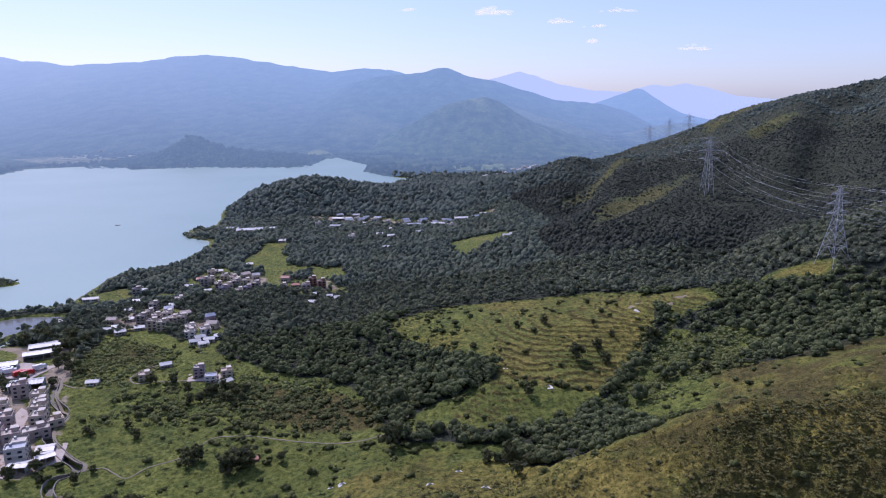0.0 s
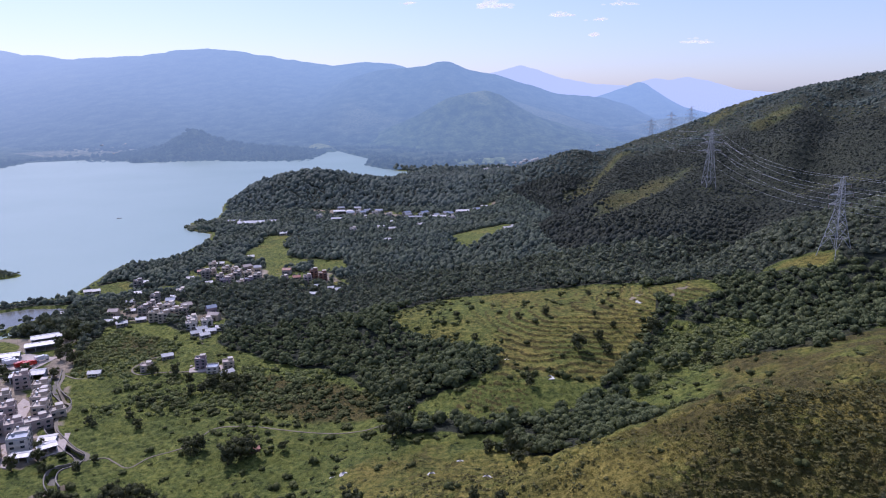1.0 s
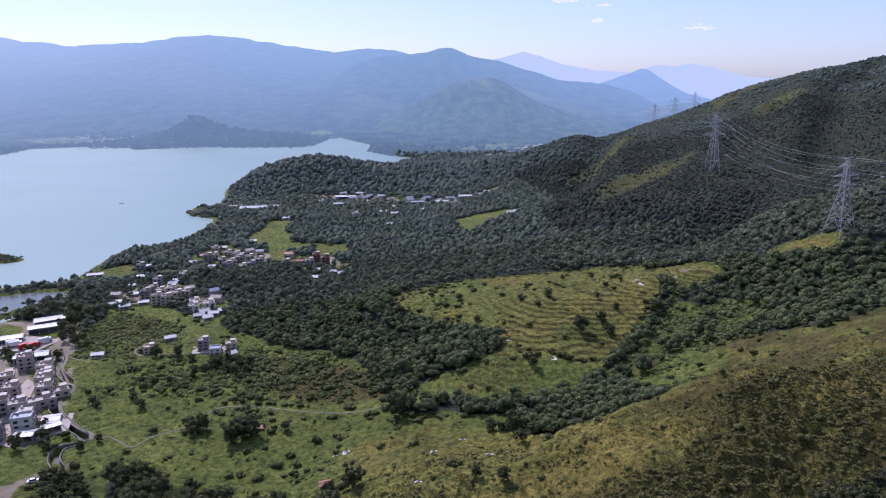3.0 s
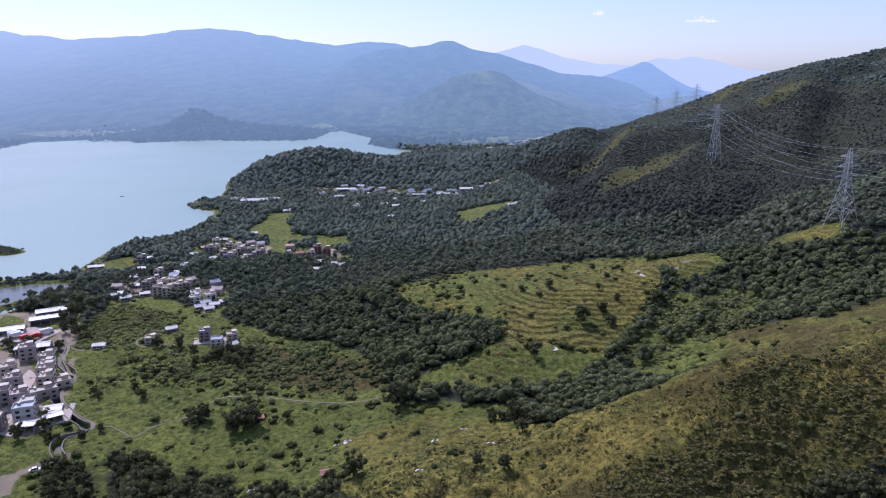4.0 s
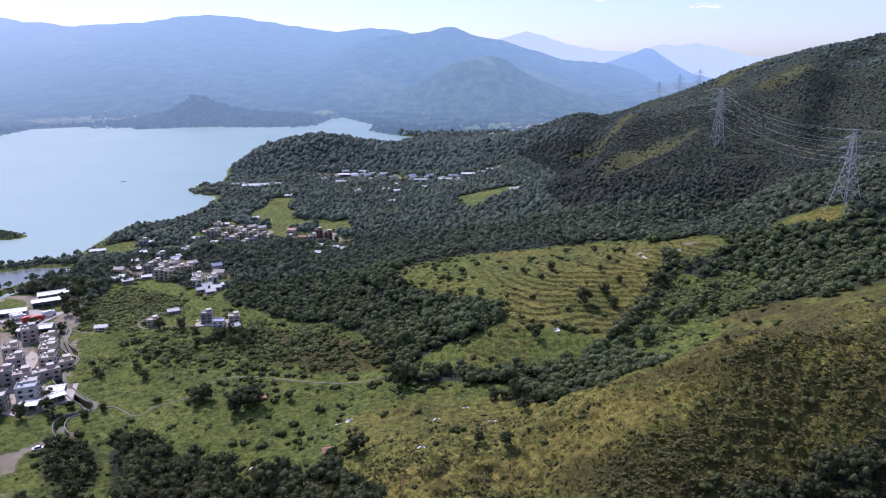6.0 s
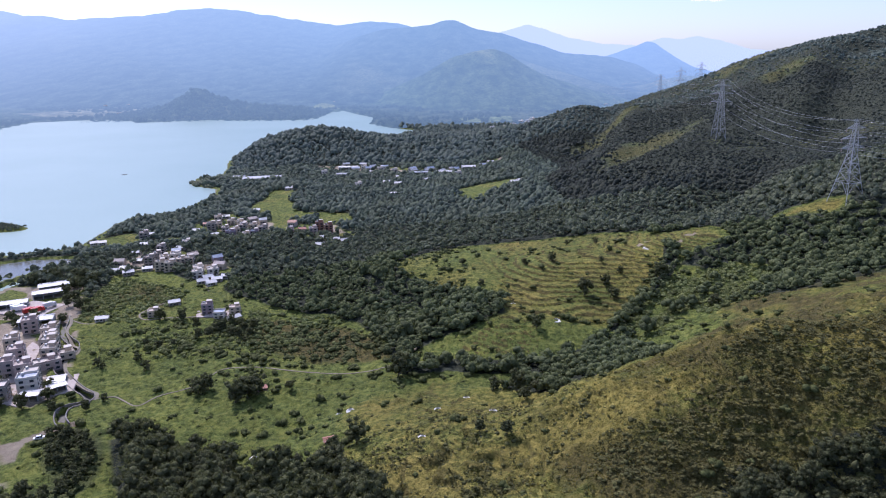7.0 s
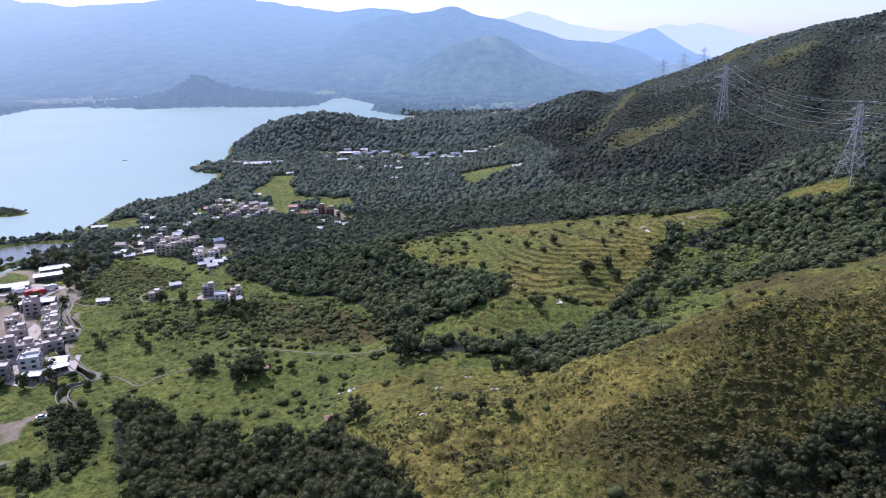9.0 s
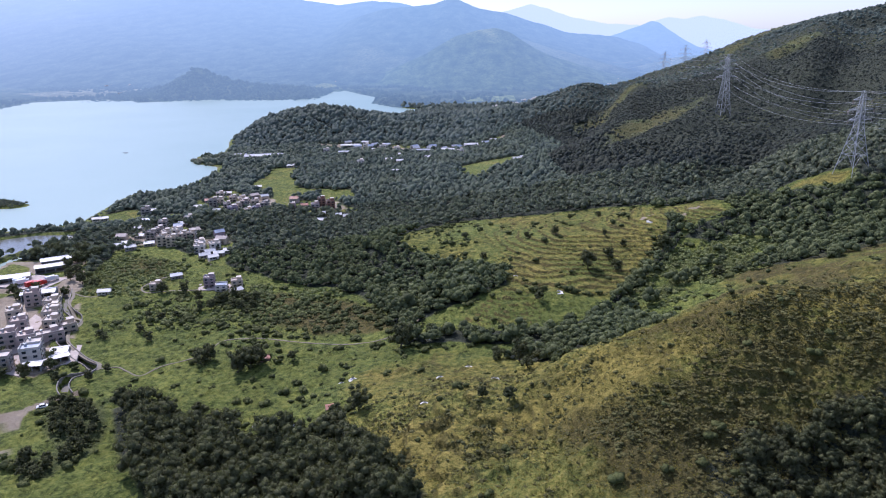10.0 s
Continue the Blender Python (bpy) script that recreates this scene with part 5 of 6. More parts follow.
def stand(proto, places, group, size=(0.92, 0.78)):
    """Sets the first of a kind and its copies on the ground: x, y, degrees."""
    TAKEN.extend((x, y) for x, y, a in places)
    for n, (x, y, a) in enumerate(places):
        corners = [ground_at(x + i, y + j) for i in (-3, 0, 3) for j in (-3, 0, 3)]
        s = 0.92 + 0.16 * float(lattice(np.array([x]), np.array([y]), 3)[0])
        m = pose(x, y, min(corners) * 0.5 + sum(corners) / 18, 0, 0, a) @ Matrix.Diagonal((size[0] * s, size[0] * (2 - s), size[1] * s, 1))
        if n == 0:
            proto.matrix_basis = m
            tagged(proto, group=group)
        else:
            copy_thing(proto, m).matrix_basis = m


NEAR_GROUP = "houses of the village by the channel"
stand(village_house(8.6, 8.0, 3, "cream", M_ROOF, "cream three-storey village house with a flat roof"),
      [(-207, 316, 18), (-201, 306, 16), (-197, 299, 16), (-193, 292, 16), (-218, 303, 28)], NEAR_GROUP, (0.95, 0.85))
stand(village_house(8.6, 8.2, 3, "pink", M_ROOF_TILE, "pale pink three-storey village house with a tiled flat roof"),
      [(-208, 291, 25), (-203, 275, 22), (-194, 274, 30), (-223, 326, 25)], NEAR_GROUP, (0.95, 0.85))
stand(village_house(13.5, 8.0, 2, "pink", M_ROOF, "long pinkish two-storey terrace house beside the lane", balcony=False),
      [(-190, 284, 38)], NEAR_GROUP, (0.95, 0.85))
stand(village_house(8.4, 8.0, 2, "cream", M_ROOF, "cream two-storey house at the end of a terrace", tank=False),
      [(-187, 294, 38)], NEAR_GROUP, (0.95, 0.85))
stand(village_house(9.0, 8.2, 3, "white", M_SHEET_BLUE, "white three-storey house with a panelled roof", hood=False),
      [(-184, 261, 22)], NEAR_GROUP, (0.95, 0.85))
stand(village_house(8.4, 8.0, 3, "grey", M_ROOF, "grey rendered three-storey house with a white roof", hood=False),
      [(-192, 254, 18), (-187, 268, 20)], NEAR_GROUP, (0.95, 0.85))
SHEDS = "sheds and workshops"
stand(long_shed(7, 6, M_SHEET, "small open shed with a white sheet roof", 3.0, 0.5), [(-178, 271, 20), (-179, 254, 12), (-173, 262, 40)], SHEDS, (0.95, 0.9))
stand(long_shed(16, 7.5, M_SHEET, "long workshop with a white metal roof"), [(-256, 362, 26), (-246, 380, 30)], SHEDS, (0.95, 0.9))
stand(long_shed(16, 9, M_SHEET_GREY, "workshop shed with a grey metal roof"), [(-250, 393, 32), (-226, 336, 20)], SHEDS, (0.95, 0.9))

A_GROUP = "houses of the village among the trees"
stand(village_house(8.4, 8.0, 3, "cream", M_ROOF, "cream three-storey house among trees", False),
      [(-199, 428, 12), (-192, 426, 10), (-189, 437, 14), (-184, 439, 8), (-203, 443, 20)], A_GROUP, (0.86, 0.74))
stand(village_house(8.2, 7.8, 3, "grey", M_ROOF_TILE, "grey three-storey house with a buff roof", False),
      [(-217, 471, 10), (-212, 453, 24), (-250, 516, 15), (-212, 441, 5)], A_GROUP, (0.86, 0.74))
stand(village_house(9.0, 8.0, 2, "white", M_ROOF, "white two-storey house with a bright flat roof", False, balcony=False),
      [(-200, 454, 12), (-193, 438, 0), (-172, 422, 25), (-168, 410, 20), (-160, 415, 28), (-207, 492, 20)], A_GROUP, (0.86, 0.74))
stand(pitched_house(9, 6.5, "grey", M_SHEET_GREY, "low grey house under a metal roof"),
      [(-228, 424, 10), (-217, 420, 30), (-224, 448, 15), (-160, 405, 40), (-152, 400, 15), (-160, 397, 30), (-207, 481, 10), (-208, 428, 20)], A_GROUP, (0.86, 0.74))
stand(pitched_house(8, 6, "white", M_SHEET, "low white house under a pale sheet roof"),
      [(-262, 543, 25), (-251, 529, 10), (-279, 507, 35), (-248, 555, 15), (-217, 536, 20), (-270, 449, 30), (-241, 496, 20), (-148, 405, 20), (-153, 392, 35), (-224, 430, 12), (-284, 505, 30), (-235, 470, 40)], A_GROUP, (0.86, 0.74))

B_GROUP = "houses of the village by the bright field"
stand(village_house(8.4, 8.0, 3, "grey", M_ROOF_TILE, "weathered grey three-storey village house", False),
      [(-205, 539, 10), (-190, 528, 20), (-178, 534, 15), (-160, 528, 5)], B_GROUP, (0.86, 0.74))
stand(village_house(9.5, 8.0, 2, "mauve", M_SHEET_BLUE, "two-storey house with a blue-grey roof", False, balcony=False),
      [(-165, 521, 12), (-183, 519, 8)], B_GROUP, (0.86, 0.74))
stand(village_house(8.4, 8.0, 2, "cream", M_ROOF, "cream two-storey village house", False),
      [(-213, 577, 18), (-196, 560, 10), (-186, 553, 25), (-172, 542, 18), (-182, 528, 30), (-181, 545, 0), (-169, 513, 20), (-204, 550, 25)], B_GROUP, (0.86, 0.74))
stand(pitched_house(8, 6, "cream", M_SHEET, "small cream house under a white sheet roof"),
      [(-181, 501, 10), (-209, 586, 15), (-190, 612, 20), (-196, 520, 30), (-97, 497, 10), (-89, 492, 20), (-105, 480, 0), (-108, 506, 15)], B_GROUP, (0.86, 0.74))
stand(village_house(8.0, 7.6, 3, "pink", M_ROOF_TILE, "pinkish three-storey house beside a green field", False),
      [(-136, 518, 10), (-118, 518, 15)], B_GROUP, (0.86, 0.74))
stand(village_house(8.0, 7.6, 3, "brick", M_ROOF_TILE, "red-brown tiled three-storey house beside a green field", False),
      [(-117, 537, 12), (-108, 528, 15)], B_GROUP, (0.86, 0.74))
stand(pitched_house(8, 6.5, "pink", M_SHEET_RUST, "low house under a rusty red roof"), [(-129, 511, 10), (-130, 532, 20), (-217, 560, 15)], B_GROUP, (0.86, 0.74))

D_GROUP = "houses below the headland"
stand(village_house(8.6, 8.0, 2, "white", M_ROOF, "white two-storey house below the wooded headland", False, balcony=False),
      [(-125, 845, 10), (-103, 831, 15), (-85, 822, 0), (-114, 727, 20), (-9, 790, 10), (-167, 811, 12)], D_GROUP)
stand(pitched_house(10, 7, "cream", M_SHEET, "low cream house under a white sheet roof"),
      [(-106, 801, 10), (-75, 780, 5), (-87, 749, 20), (-73, 736, 10), (-187, 717, 25), (-181, 725, 40), (-61, 682, 15), (-72, 670, 10), (-44, 760, 20), (30, 849, 12), (47, 675, 15), (53, 682, 40), (-95, 815, 20), (-115, 815, 0)], D_GROUP)
stand(long_shed(24, 12, M_SHEET, "long farm shed with a bright white roof"), [(-24, 811, 8), (-145, 851, 5), (6, 841, 10)], SHEDS, (0.95, 0.9))
stand(long_shed(20, 9, M_SHEET_GREY, "long farm shed with a grey roof"), [(-139, 794, 4), (-55, 804, 10), (-262, 797, 10), (-220, 786, 15)], SHEDS, (0.95, 0.9))
stand(long_shed(30, 16, M_SHEET_GREY, "large works shed with a grey roof by the shore", 5.0, 1.4), [(-238, 776, 12)], SHEDS, (0.95, 0.9))

more = infill(VILLAGES[0], 12, 0.7, 41) + infill(VILLAGES[1], 12, 0.7, 42)
stand(pitched_house(9, 7, "cream", M_ROOF_TILE, "low cream house under a buff tiled roof", 4.6), more[::2], A_GROUP, (0.86, 0.9))
stand(pitched_house(8, 7, "mauve", M_SHEET_BLUE, "low mauve house under a blue-grey roof", 5.0), more[1::2], A_GROUP, (0.86, 0.9))
more = infill(VILLAGES[2], 13, 0.75, 43) + infill(VILLAGES[3], 13, 0.6, 44)
stand(pitched_house(9, 7, "grey", M_ROOF_TILE, "low grey house under a buff tiled roof", 4.6), more[::3], B_GROUP, (0.9, 0.9))
stand(pitched_house(8, 7, "cream", M_SHEET_GREY, "low cream house under a grey metal roof", 5.0), more[1::3], B_GROUP, (0.9, 0.9))
stand(pitched_house(9, 7, "pink", M_SHEET_RUST, "low pinkish house under a rusty roof", 4.6), more[2::3], B_GROUP, (0.9, 0.9))
more = infill(VILLAGES[4], 17, 0.6, 45)
stand(pitched_house(10, 7, "grey", M_SHEET_GREY, "low grey house below the wooded headland", 4.0), more[::2], D_GROUP, (0.95, 0.9))
stand(pitched_house(11, 8, "white", M_SHEET_BLUE, "pale house under a blue-grey roof below the headland", 4.4), more[1::2], D_GROUP, (0.95, 0.9))

FAR_GROUP = "houses on the far shore"
FAR_HOUSES = [(-798, 1814, 10), (-1057, 2047, 20), (-1054, 2070, 0), (-997, 2065, 30), (-869, 1747, 5), (52, 1344, 12), (143, 1519, 20), (170, 1545, 0),
              (93, 1397, 25), (114, 1456, 10), (74, 1365, 30), (124, 1443, 5), (152, 1492, 15), (385, 2053, 10), (440, 2122, 20), (380, 1942, 0),
              (-480, 2186, 10), (-399, 2129, 15), (410, 2080, 40), (132, 1472, 30), (160, 1520, 10)]
# far field and marsh colours also carry emitted haze
M_FAR_FIELD = distance("far_field", (0.18, 0.22, 0.09), (0.36, 0.40, 0.17), (0.2, 0.2, 0.1), 0.02)
M_FAR_MARSH = distance("far_marsh", (0.24, 0.23, 0.14), (0.46, 0.43, 0.28), (0.2, 0.2, 0.1), 0.01)
slab("field_1", [(-15, 1590), (104, 1640), (101, 1508), (-2, 1488)], 0.2, M_FAR_FIELD, "pale green fields beyond the headland")
slab("field_2", [(-1174, 1814), (-1024, 2026), (-850, 1900), (-880, 1720), (-960, 1640)], 0.2, M_FAR_MARSH, "tan marsh flats behind the far shore")
slab("field_3", [(360, 1930), (350, 2060), (440, 2130), (460, 2040)], 0.2, M_FAR_FIELD, "pale fields in the far valley")


def far_house(label):
    """A plain house seen from more than a kilometre off."""
    h = new("far_house")
    part("wall", boxes((0, 0, 3, 11, 9, 7), bevel=0.1), M_WALLS["white"], h)
    part("roof", boxes((0, 0, 6.7, 11.8, 9.8, 0.5), bevel=0.1), M_SHEET, h, "bright pale roof")
    part("stair_hood", boxes((2, 1, 8, 3.5, 3.5, 2.2)), M_WALLS["white"], h)
    for x in (-3.4, 0, 3.4):
        for z in (2.0, 4.9):
            win = part("window", W_FAR, None, h)
            win.matrix_basis = Matrix.Translation((x, -4.53, z))
    return tagged(h, label, "house")


stand(far_house("white house with a pale roof on the far shore"), FAR_HOUSES, FAR_GROUP, (0.9, 0.8))

FARM = "farmhouses in the fields"
stand(village_house(7.6, 7.6, 3, "mauve", M_ROOF, "mauve three-storey farmhouse with a pale roof"), [(-138, 345, 14)], FARM, (0.8, 0.64))
stand(village_house(9.0, 7.6, 2, "white", M_SHEET_BLUE, "white two-storey farmhouse with a blue-grey roof", hood=False, tank=False), [(-130, 340, 12)], FARM, (0.8, 0.64))
stand(village_house(8.6, 7.0, 2, "cream", M_ROOF_TILE, "cream two-storey farmhouse with a buff roof", tank=False), [(-124, 347, 20), (-166, 342, 15)], FARM, (0.8, 0.64))
stand(pitched_house(9, 6, "white", M_SHEET, "low white farm building under a pale roof"), [(-121, 336, 50), (-192, 338, 14)], FARM, (0.8, 0.64))
stand(pitched_house(9, 7, "grey", M_SHEET_GREY, "low grey barn under a dark metal roof", 4.0), [(-162, 359, 30)], FARM, (0.8, 0.64))
stand(pitched_house(6, 4.5, "brick", M_SHEET_RUST, "small shack under a rusty red roof", 2.4, 1.0), [(-84, 257, 30), (-46, 207, 20)], FARM, (0.8, 0.64))


# ---- vehicles and boat ----
def wheel_into(parent, x, y, r, w):
    bm = bmesh.new()
    tube(bm, (x, y - w / 2, r), (x, y + w / 2, r), r, r, 12)
    tyre = part("wheel", bm, M_TYRE, parent)
    bm = bmesh.new()
    tube(bm, (x, y - w / 2 - 0.01, r), (x, y + w / 2 + 0.01, r), r * 0.55, r * 0.55, 10)
    part("rim", bm, M_STEEL, tyre, "bare steel rim")


def lorry(paint, label):
    car = new("lorry")
    part("cargo_box", boxes((-0.9, 0, 2.05, 5.0, 2.3, 2.3), bevel=0.06), paint, car)
    part("chassis", boxes((0, 0, 0.75, 7.0, 1.0, 0.25)), M_TYRE, car)
    bm = boxes((2.75, 0, 1.65, 1.7, 2.2, 2.0))
    for v in bm.verts:
        if v.co.x > 3 and v.co.z > 2:
            v.co.x -= 0.45
    bmesh.ops.bevel(bm, geom=bm.edges[:], offset=0.08, segments=2, affect="EDGES")
    part("cab", bm, paint, car)
    part("windscreen", boxes((3.42, 0, 2.1, 0.08, 1.9, 0.8)), M_GLASS, car, "dark windscreen")
    for x in (-2.2, 2.6):
        for y in (-0.95, 0.95):
            wheel_into(car, x, y, 0.48, 0.3)
    return tagged(car, label, "lorry")


def small_car(paint, label):
    car = new("car")
    bm = boxes((0, 0, 0.62, 4.3, 1.7, 0.6))
    bmesh.ops.bevel(bm, geom=bm.edges[:], offset=0.12, segments=2, affect="EDGES")
    part("body", bm, paint, car)
    bm = boxes((-0.2, 0, 1.15, 2.4, 1.5, 0.55))
    for v in bm.verts:
        if v.co.z > 1.2:
            v.co.x, v.co.y = -0.2 + (v.co.x + 0.2) * 0.7, v.co.y * 0.85
    part("cabin", bm, M_GLASS, car, "dark glazed cabin")
    part("roof_panel", boxes((-0.2, 0, 1.44, 1.6, 1.25, 0.05)), paint, car)
    for x in (-1.35, 1.35):
        for y in (-0.75, 0.75):
            wheel_into(car, x, y, 0.32, 0.22)
    return tagged(car, label, "car")


PARKED = "vehicles parked in the yards"
yard_z = max(ground_at(x, y) for x, y in [(-262, 352), (-232, 346), (-228, 366), (-250, 372)]) + 0.1
for k, (x, y, a) in enumerate([(-236, 353, 60), (-240, 352, 62)]):
    if k == 0:
        red = lorry(M_RED, "red lorry parked in the concrete yard")
        red.matrix_basis = pose(x, y, yard_z, 0, 0, a)
        tagged(red, group=PARKED)
    else:
        copy_thing(red, pose(x, y, yard_z, 0, 0, a))
for k, (x, y, a) in enumerate([(-247, 355, 40), (-250, 357, 42), (-234, 361, 50)]):
    if k == 0:
        van = lorry(M_WHITE, "white lorry parked in the concrete yard")
        van.matrix_basis = pose(x, y, yard_z, 0, 0, a)
        tagged(van, group=PARKED)
    else:
        copy_thing(van, pose(x, y, yard_z, 0, 0, a))
car_one = small_car(M_WHITE, "white car parked at the end of a dirt track")
car_one.matrix_basis = pose(-156.5, 222.5, ground_at(-156.5, 222.5) + 0.05, 0, 0, 25)


def boat(x, y, a):
    b = new("boat")
    bm = bmesh.new()
    rings = []
    for u, wid, keel in ((-2.6, 0.7, 0.0), (-1.2, 0.95, -0.1), (0.6, 0.9, -0.1), (2.0, 0.5, 0.05), (2.9, 0.05, 0.3)):
        rings.append([bm.verts.new(q) for q in ((u, -wid, 0.6), (u, -wid * 0.6, keel), (u, wid * 0.6, keel), (u, wid, 0.6))])
    for p, q in zip(rings[:-1], rings[1:]):
        for k in range(3):
            bm.faces.new((p[k], p[k + 1], q[k + 1], q[k]))
        bm.faces.new((p[0], q[0], q[3], p[3]))
    bm.faces.new(rings[0])
    bm.faces.new(rings[-1][::-1])
    part("hull", bm, M_DOOR, b)
    part("engine", boxes((-2.8, 0, 0.6, 0.3, 0.4, 0.8), bevel=0.05), M_TYRE, b, "black outboard engine")
    b.matrix_basis = pose(x, y, -0.1, 0, 0, a)
    return tagged(b, "small dark open boat on the lake", "boat")


boat(-423, 842, 30)


# ---- graves on the grassy slopes ----
def grave(label):
    g = new("grave")
    bm = bmesh.new()
    ins, out = [], []
    for k in range(13):
        a = math.pi * k / 12
        for r, into in ((1.3, ins), (1.8, out)):
            h = 0.35 + 0.4 * math.sin(a)
            into.append((bm.verts.new((r * math.cos(a), r * math.sin(a), -0.8)), bm.verts.new((r * math.cos(a), r * math.sin(a), h))))
    for k in range(12):
        for (a, b), (c, d) in ((ins[k], ins[k + 1]), (out[k + 1], out[k])):
            bm.faces.new((a, c, d, b))
        bm.faces.new((ins[k][1], ins[k + 1][1], out[k + 1][1], out[k][1]))
    bm.faces.new((ins[0][0], ins[0][1], out[0][1], out[0][0]))
    bm.faces.new((ins[12][0], out[12][0], out[12][1], ins[12][1]))
    part("curved_wall", bm, M_LIME, g)
    part("apron", boxes((0, -0.4, -0.15, 3.4, 3.2, 0.9), bevel=0.04), M_LIME, g)
    part("headstone", boxes((0, 1.5, 0.5, 1.1, 0.25, 0.9), bevel=0.05), M_CONCRETE, g, "grey upright headstone")
    return tagged(g, label, "grave")


stand(grave("whitewashed horseshoe-shaped hillside grave in grass"),
      [(0, 233, 5), (-14, 193, -10), (42, 305, 10), (23, 322, 0), (-4, 206, 0), (-10, 221, 10), (16, 321, 20)], "graves on the slopes", (0.95, 0.9))
stand(grave("weathered grey horseshoe-shaped grave half hidden in grass"),
      [(9, 212, 0), (-47, 230, 10), (-43, 232, 20), (-58, 200, 0), (-72, 206, 0), (-26, 279, 15), (-7, 224, 0), (100, 376, 30)], "graves on the slopes", (0.95, 0.9))


# ---- power line ----
def pylon(tall, base, label):
    """A lattice tower on four splayed legs with three pairs of arms."""
    p = new("pylon")
    waist, neck = tall * 0.52, tall * 0.96

    def half(z):
        return base / 2 + (tall * 0.045 - base / 2) * z / waist if z < waist else tall * 0.045 + (tall * 0.018 - tall * 0.045) * (z - waist) / (neck - waist)

    levels = [0, tall * 0.16, tall * 0.30, tall * 0.42, waist, tall * 0.60, tall * 0.68, tall * 0.76, tall * 0.84, tall * 0.90, neck]
    for sx, sy in ((-1, -1), (1, -1), (1, 1), (-1, 1)):
        bm = bmesh.new()
        foot = (sx * half(-5.0), sy * half(-5.0), -5.0)
        bar(bm, foot, (sx * half(waist), sy * half(waist), waist), 0.24)
        bar(bm, (sx * half(waist), sy * half(waist), waist), (sx * half(neck), sy * half(neck), neck), 0.2)
        part("leg", bm, M_STEEL, p)
    corners = ((-1, -1), (1, -1), (1, 1), (-1, 1))

    def brace(start, end, w):
        bm = bmesh.new()
        bar(bm, start, end, w)
        part("brace", bm, M_STEEL, p)

    for k in range(4):
        a, b = corners[k], corners[(k + 1) % 4]
        for lo, hi in zip(levels[:-1], levels[1:]):
            la, ha = half(lo), half(hi)
            pa, pb = (a[0] * la, a[1] * la, lo), (b[0] * la, b[1] * la, lo)
            qa, qb = (a[0] * ha, a[1] * ha, hi), (b[0] * ha, b[1] * ha, hi)
            w = 0.12 if lo < waist else 0.09
            if lo > 0:
                brace(pa, pb, w)
                brace(pa, qb, w)
                brace(pb, qa, w)
            else:
                mid = ((qa[0] + qb[0]) / 2, (qa[1] + qb[1]) / 2, hi)
                brace(qa, qb, w + 0.06)
                brace(pa, mid, w)
                brace(pb, mid, w)
    arms = ((tall * 0.62, tall * 0.20), (tall * 0.75, tall * 0.22), (tall * 0.88, tall * 0.16))
    for z, reach in arms:
        h = half(z)
        for s in (-1, 1):
            bm = bmesh.new()
            tip = (s * reach, 0, z)
            for sy in (-1, 1):
                bar(bm, (s * h, sy * h, z), tip, 0.2)
                bar(bm, (s * h, sy * h, z + tall * 0.04), tip, 0.16)
                for u in (0.35, 0.7):
                    bar(bm, (s * (h + (reach - h) * u), sy * h * (1 - u), z), (s * (h + (reach - h) * u * 0.8), sy * h * (1 - u), z + tall * 0.04 * (1 - u * 0.8)), 0.12)
            part("arm", bm, M_STEEL, p)
            bm = bmesh.new()
            tube(bm, (s * reach, 0, z), (s * reach, 0, z - 1.9), 0.14, 0.14, 7)
            for d in range(6):
                tube(bm, (s * reach, 0, z - 0.2 - d * 0.3), (s * reach, 0, z - 0.3 - d * 0.3), 0.26, 0.2, 7)
            part("insulator", bm, M_CERAMIC, p, "brown insulator string")
    bm = bmesh.new()
    for sx, sy in corners:
        bar(bm, (sx * half(neck), sy * half(neck), neck), (0, 0, tall), 0.16)
    bar(bm, (-tall * 0.09, 0, tall * 0.985), (tall * 0.09, 0, tall * 0.985), 0.18)
    part("peak", bm, M_STEEL, p)
    return tagged(p, label, "pylon", "power line")


def tower(x, y, turn, tall, base, z, label):
    t = pylon(tall, base, label)
    t.matrix_basis = pose(x, y, z, 0, 0, turn)
    hooks = [t.matrix_basis @ Vector((s * tall * r, 0, tall * u - 2.0)) for u, r in ((0.62, 0.20), (0.75, 0.22), (0.88, 0.16)) for s in (-1, 1)]
    hooks += [t.matrix_basis @ Vector((s * tall * 0.09, 0, tall * 0.985)) for s in (-1, 1)]
    return hooks


TALL = "tall grey steel lattice pylon on the wooded hillside"
FAR_TALL = "distant steel lattice pylon rising behind the ridge"
tower_1 = tower(206, 378, 20, 40.0, 10.8, 64.0, TALL)
tower_2 = tower(231, 650, 12, 116.0 - ground_at(231, 650), 9.5, ground_at(231, 650), TALL)
tower_3 = tower(318, 1180, 8, 106.5 - ground_at(318, 1180), 10.0, ground_at(318, 1180), FAR_TALL)
tower(405, 1250, 20, 124.4 - ground_at(405, 1250), 11.0, ground_at(405, 1250), FAR_TALL)
tower(371, 1250, 20, 115.6 - ground_at(371, 1250), 11.0, ground_at(371, 1250), FAR_TALL)
beyond = [v + Vector((95, -190, 14)) for v in tower_1]
far_end = [v + Vector((-30, 330, -25)) for v in tower_3]


def cable(a, b, sag, thick):
    cu = bpy.data.curves.new("power_cable", "CURVE")
    cu.dimensions, cu.bevel_depth, cu.bevel_resolution = "3D", thick, 1
    sp = cu.splines.new("POLY")
    n = 28
    sp.points.add(n)
    for k in range(n + 1):
        u = k / n
        q = a.lerp(b, u) - Vector((0, 0, 4 * sag * u * (1 - u)))
        sp.points[k].co = (*q, 1)
    cu.materials.append(M_WIRE)
    return tagged(new("power_cable", cu), "pale grey power cable strung between steel pylons", "cable", "cables of the power line")


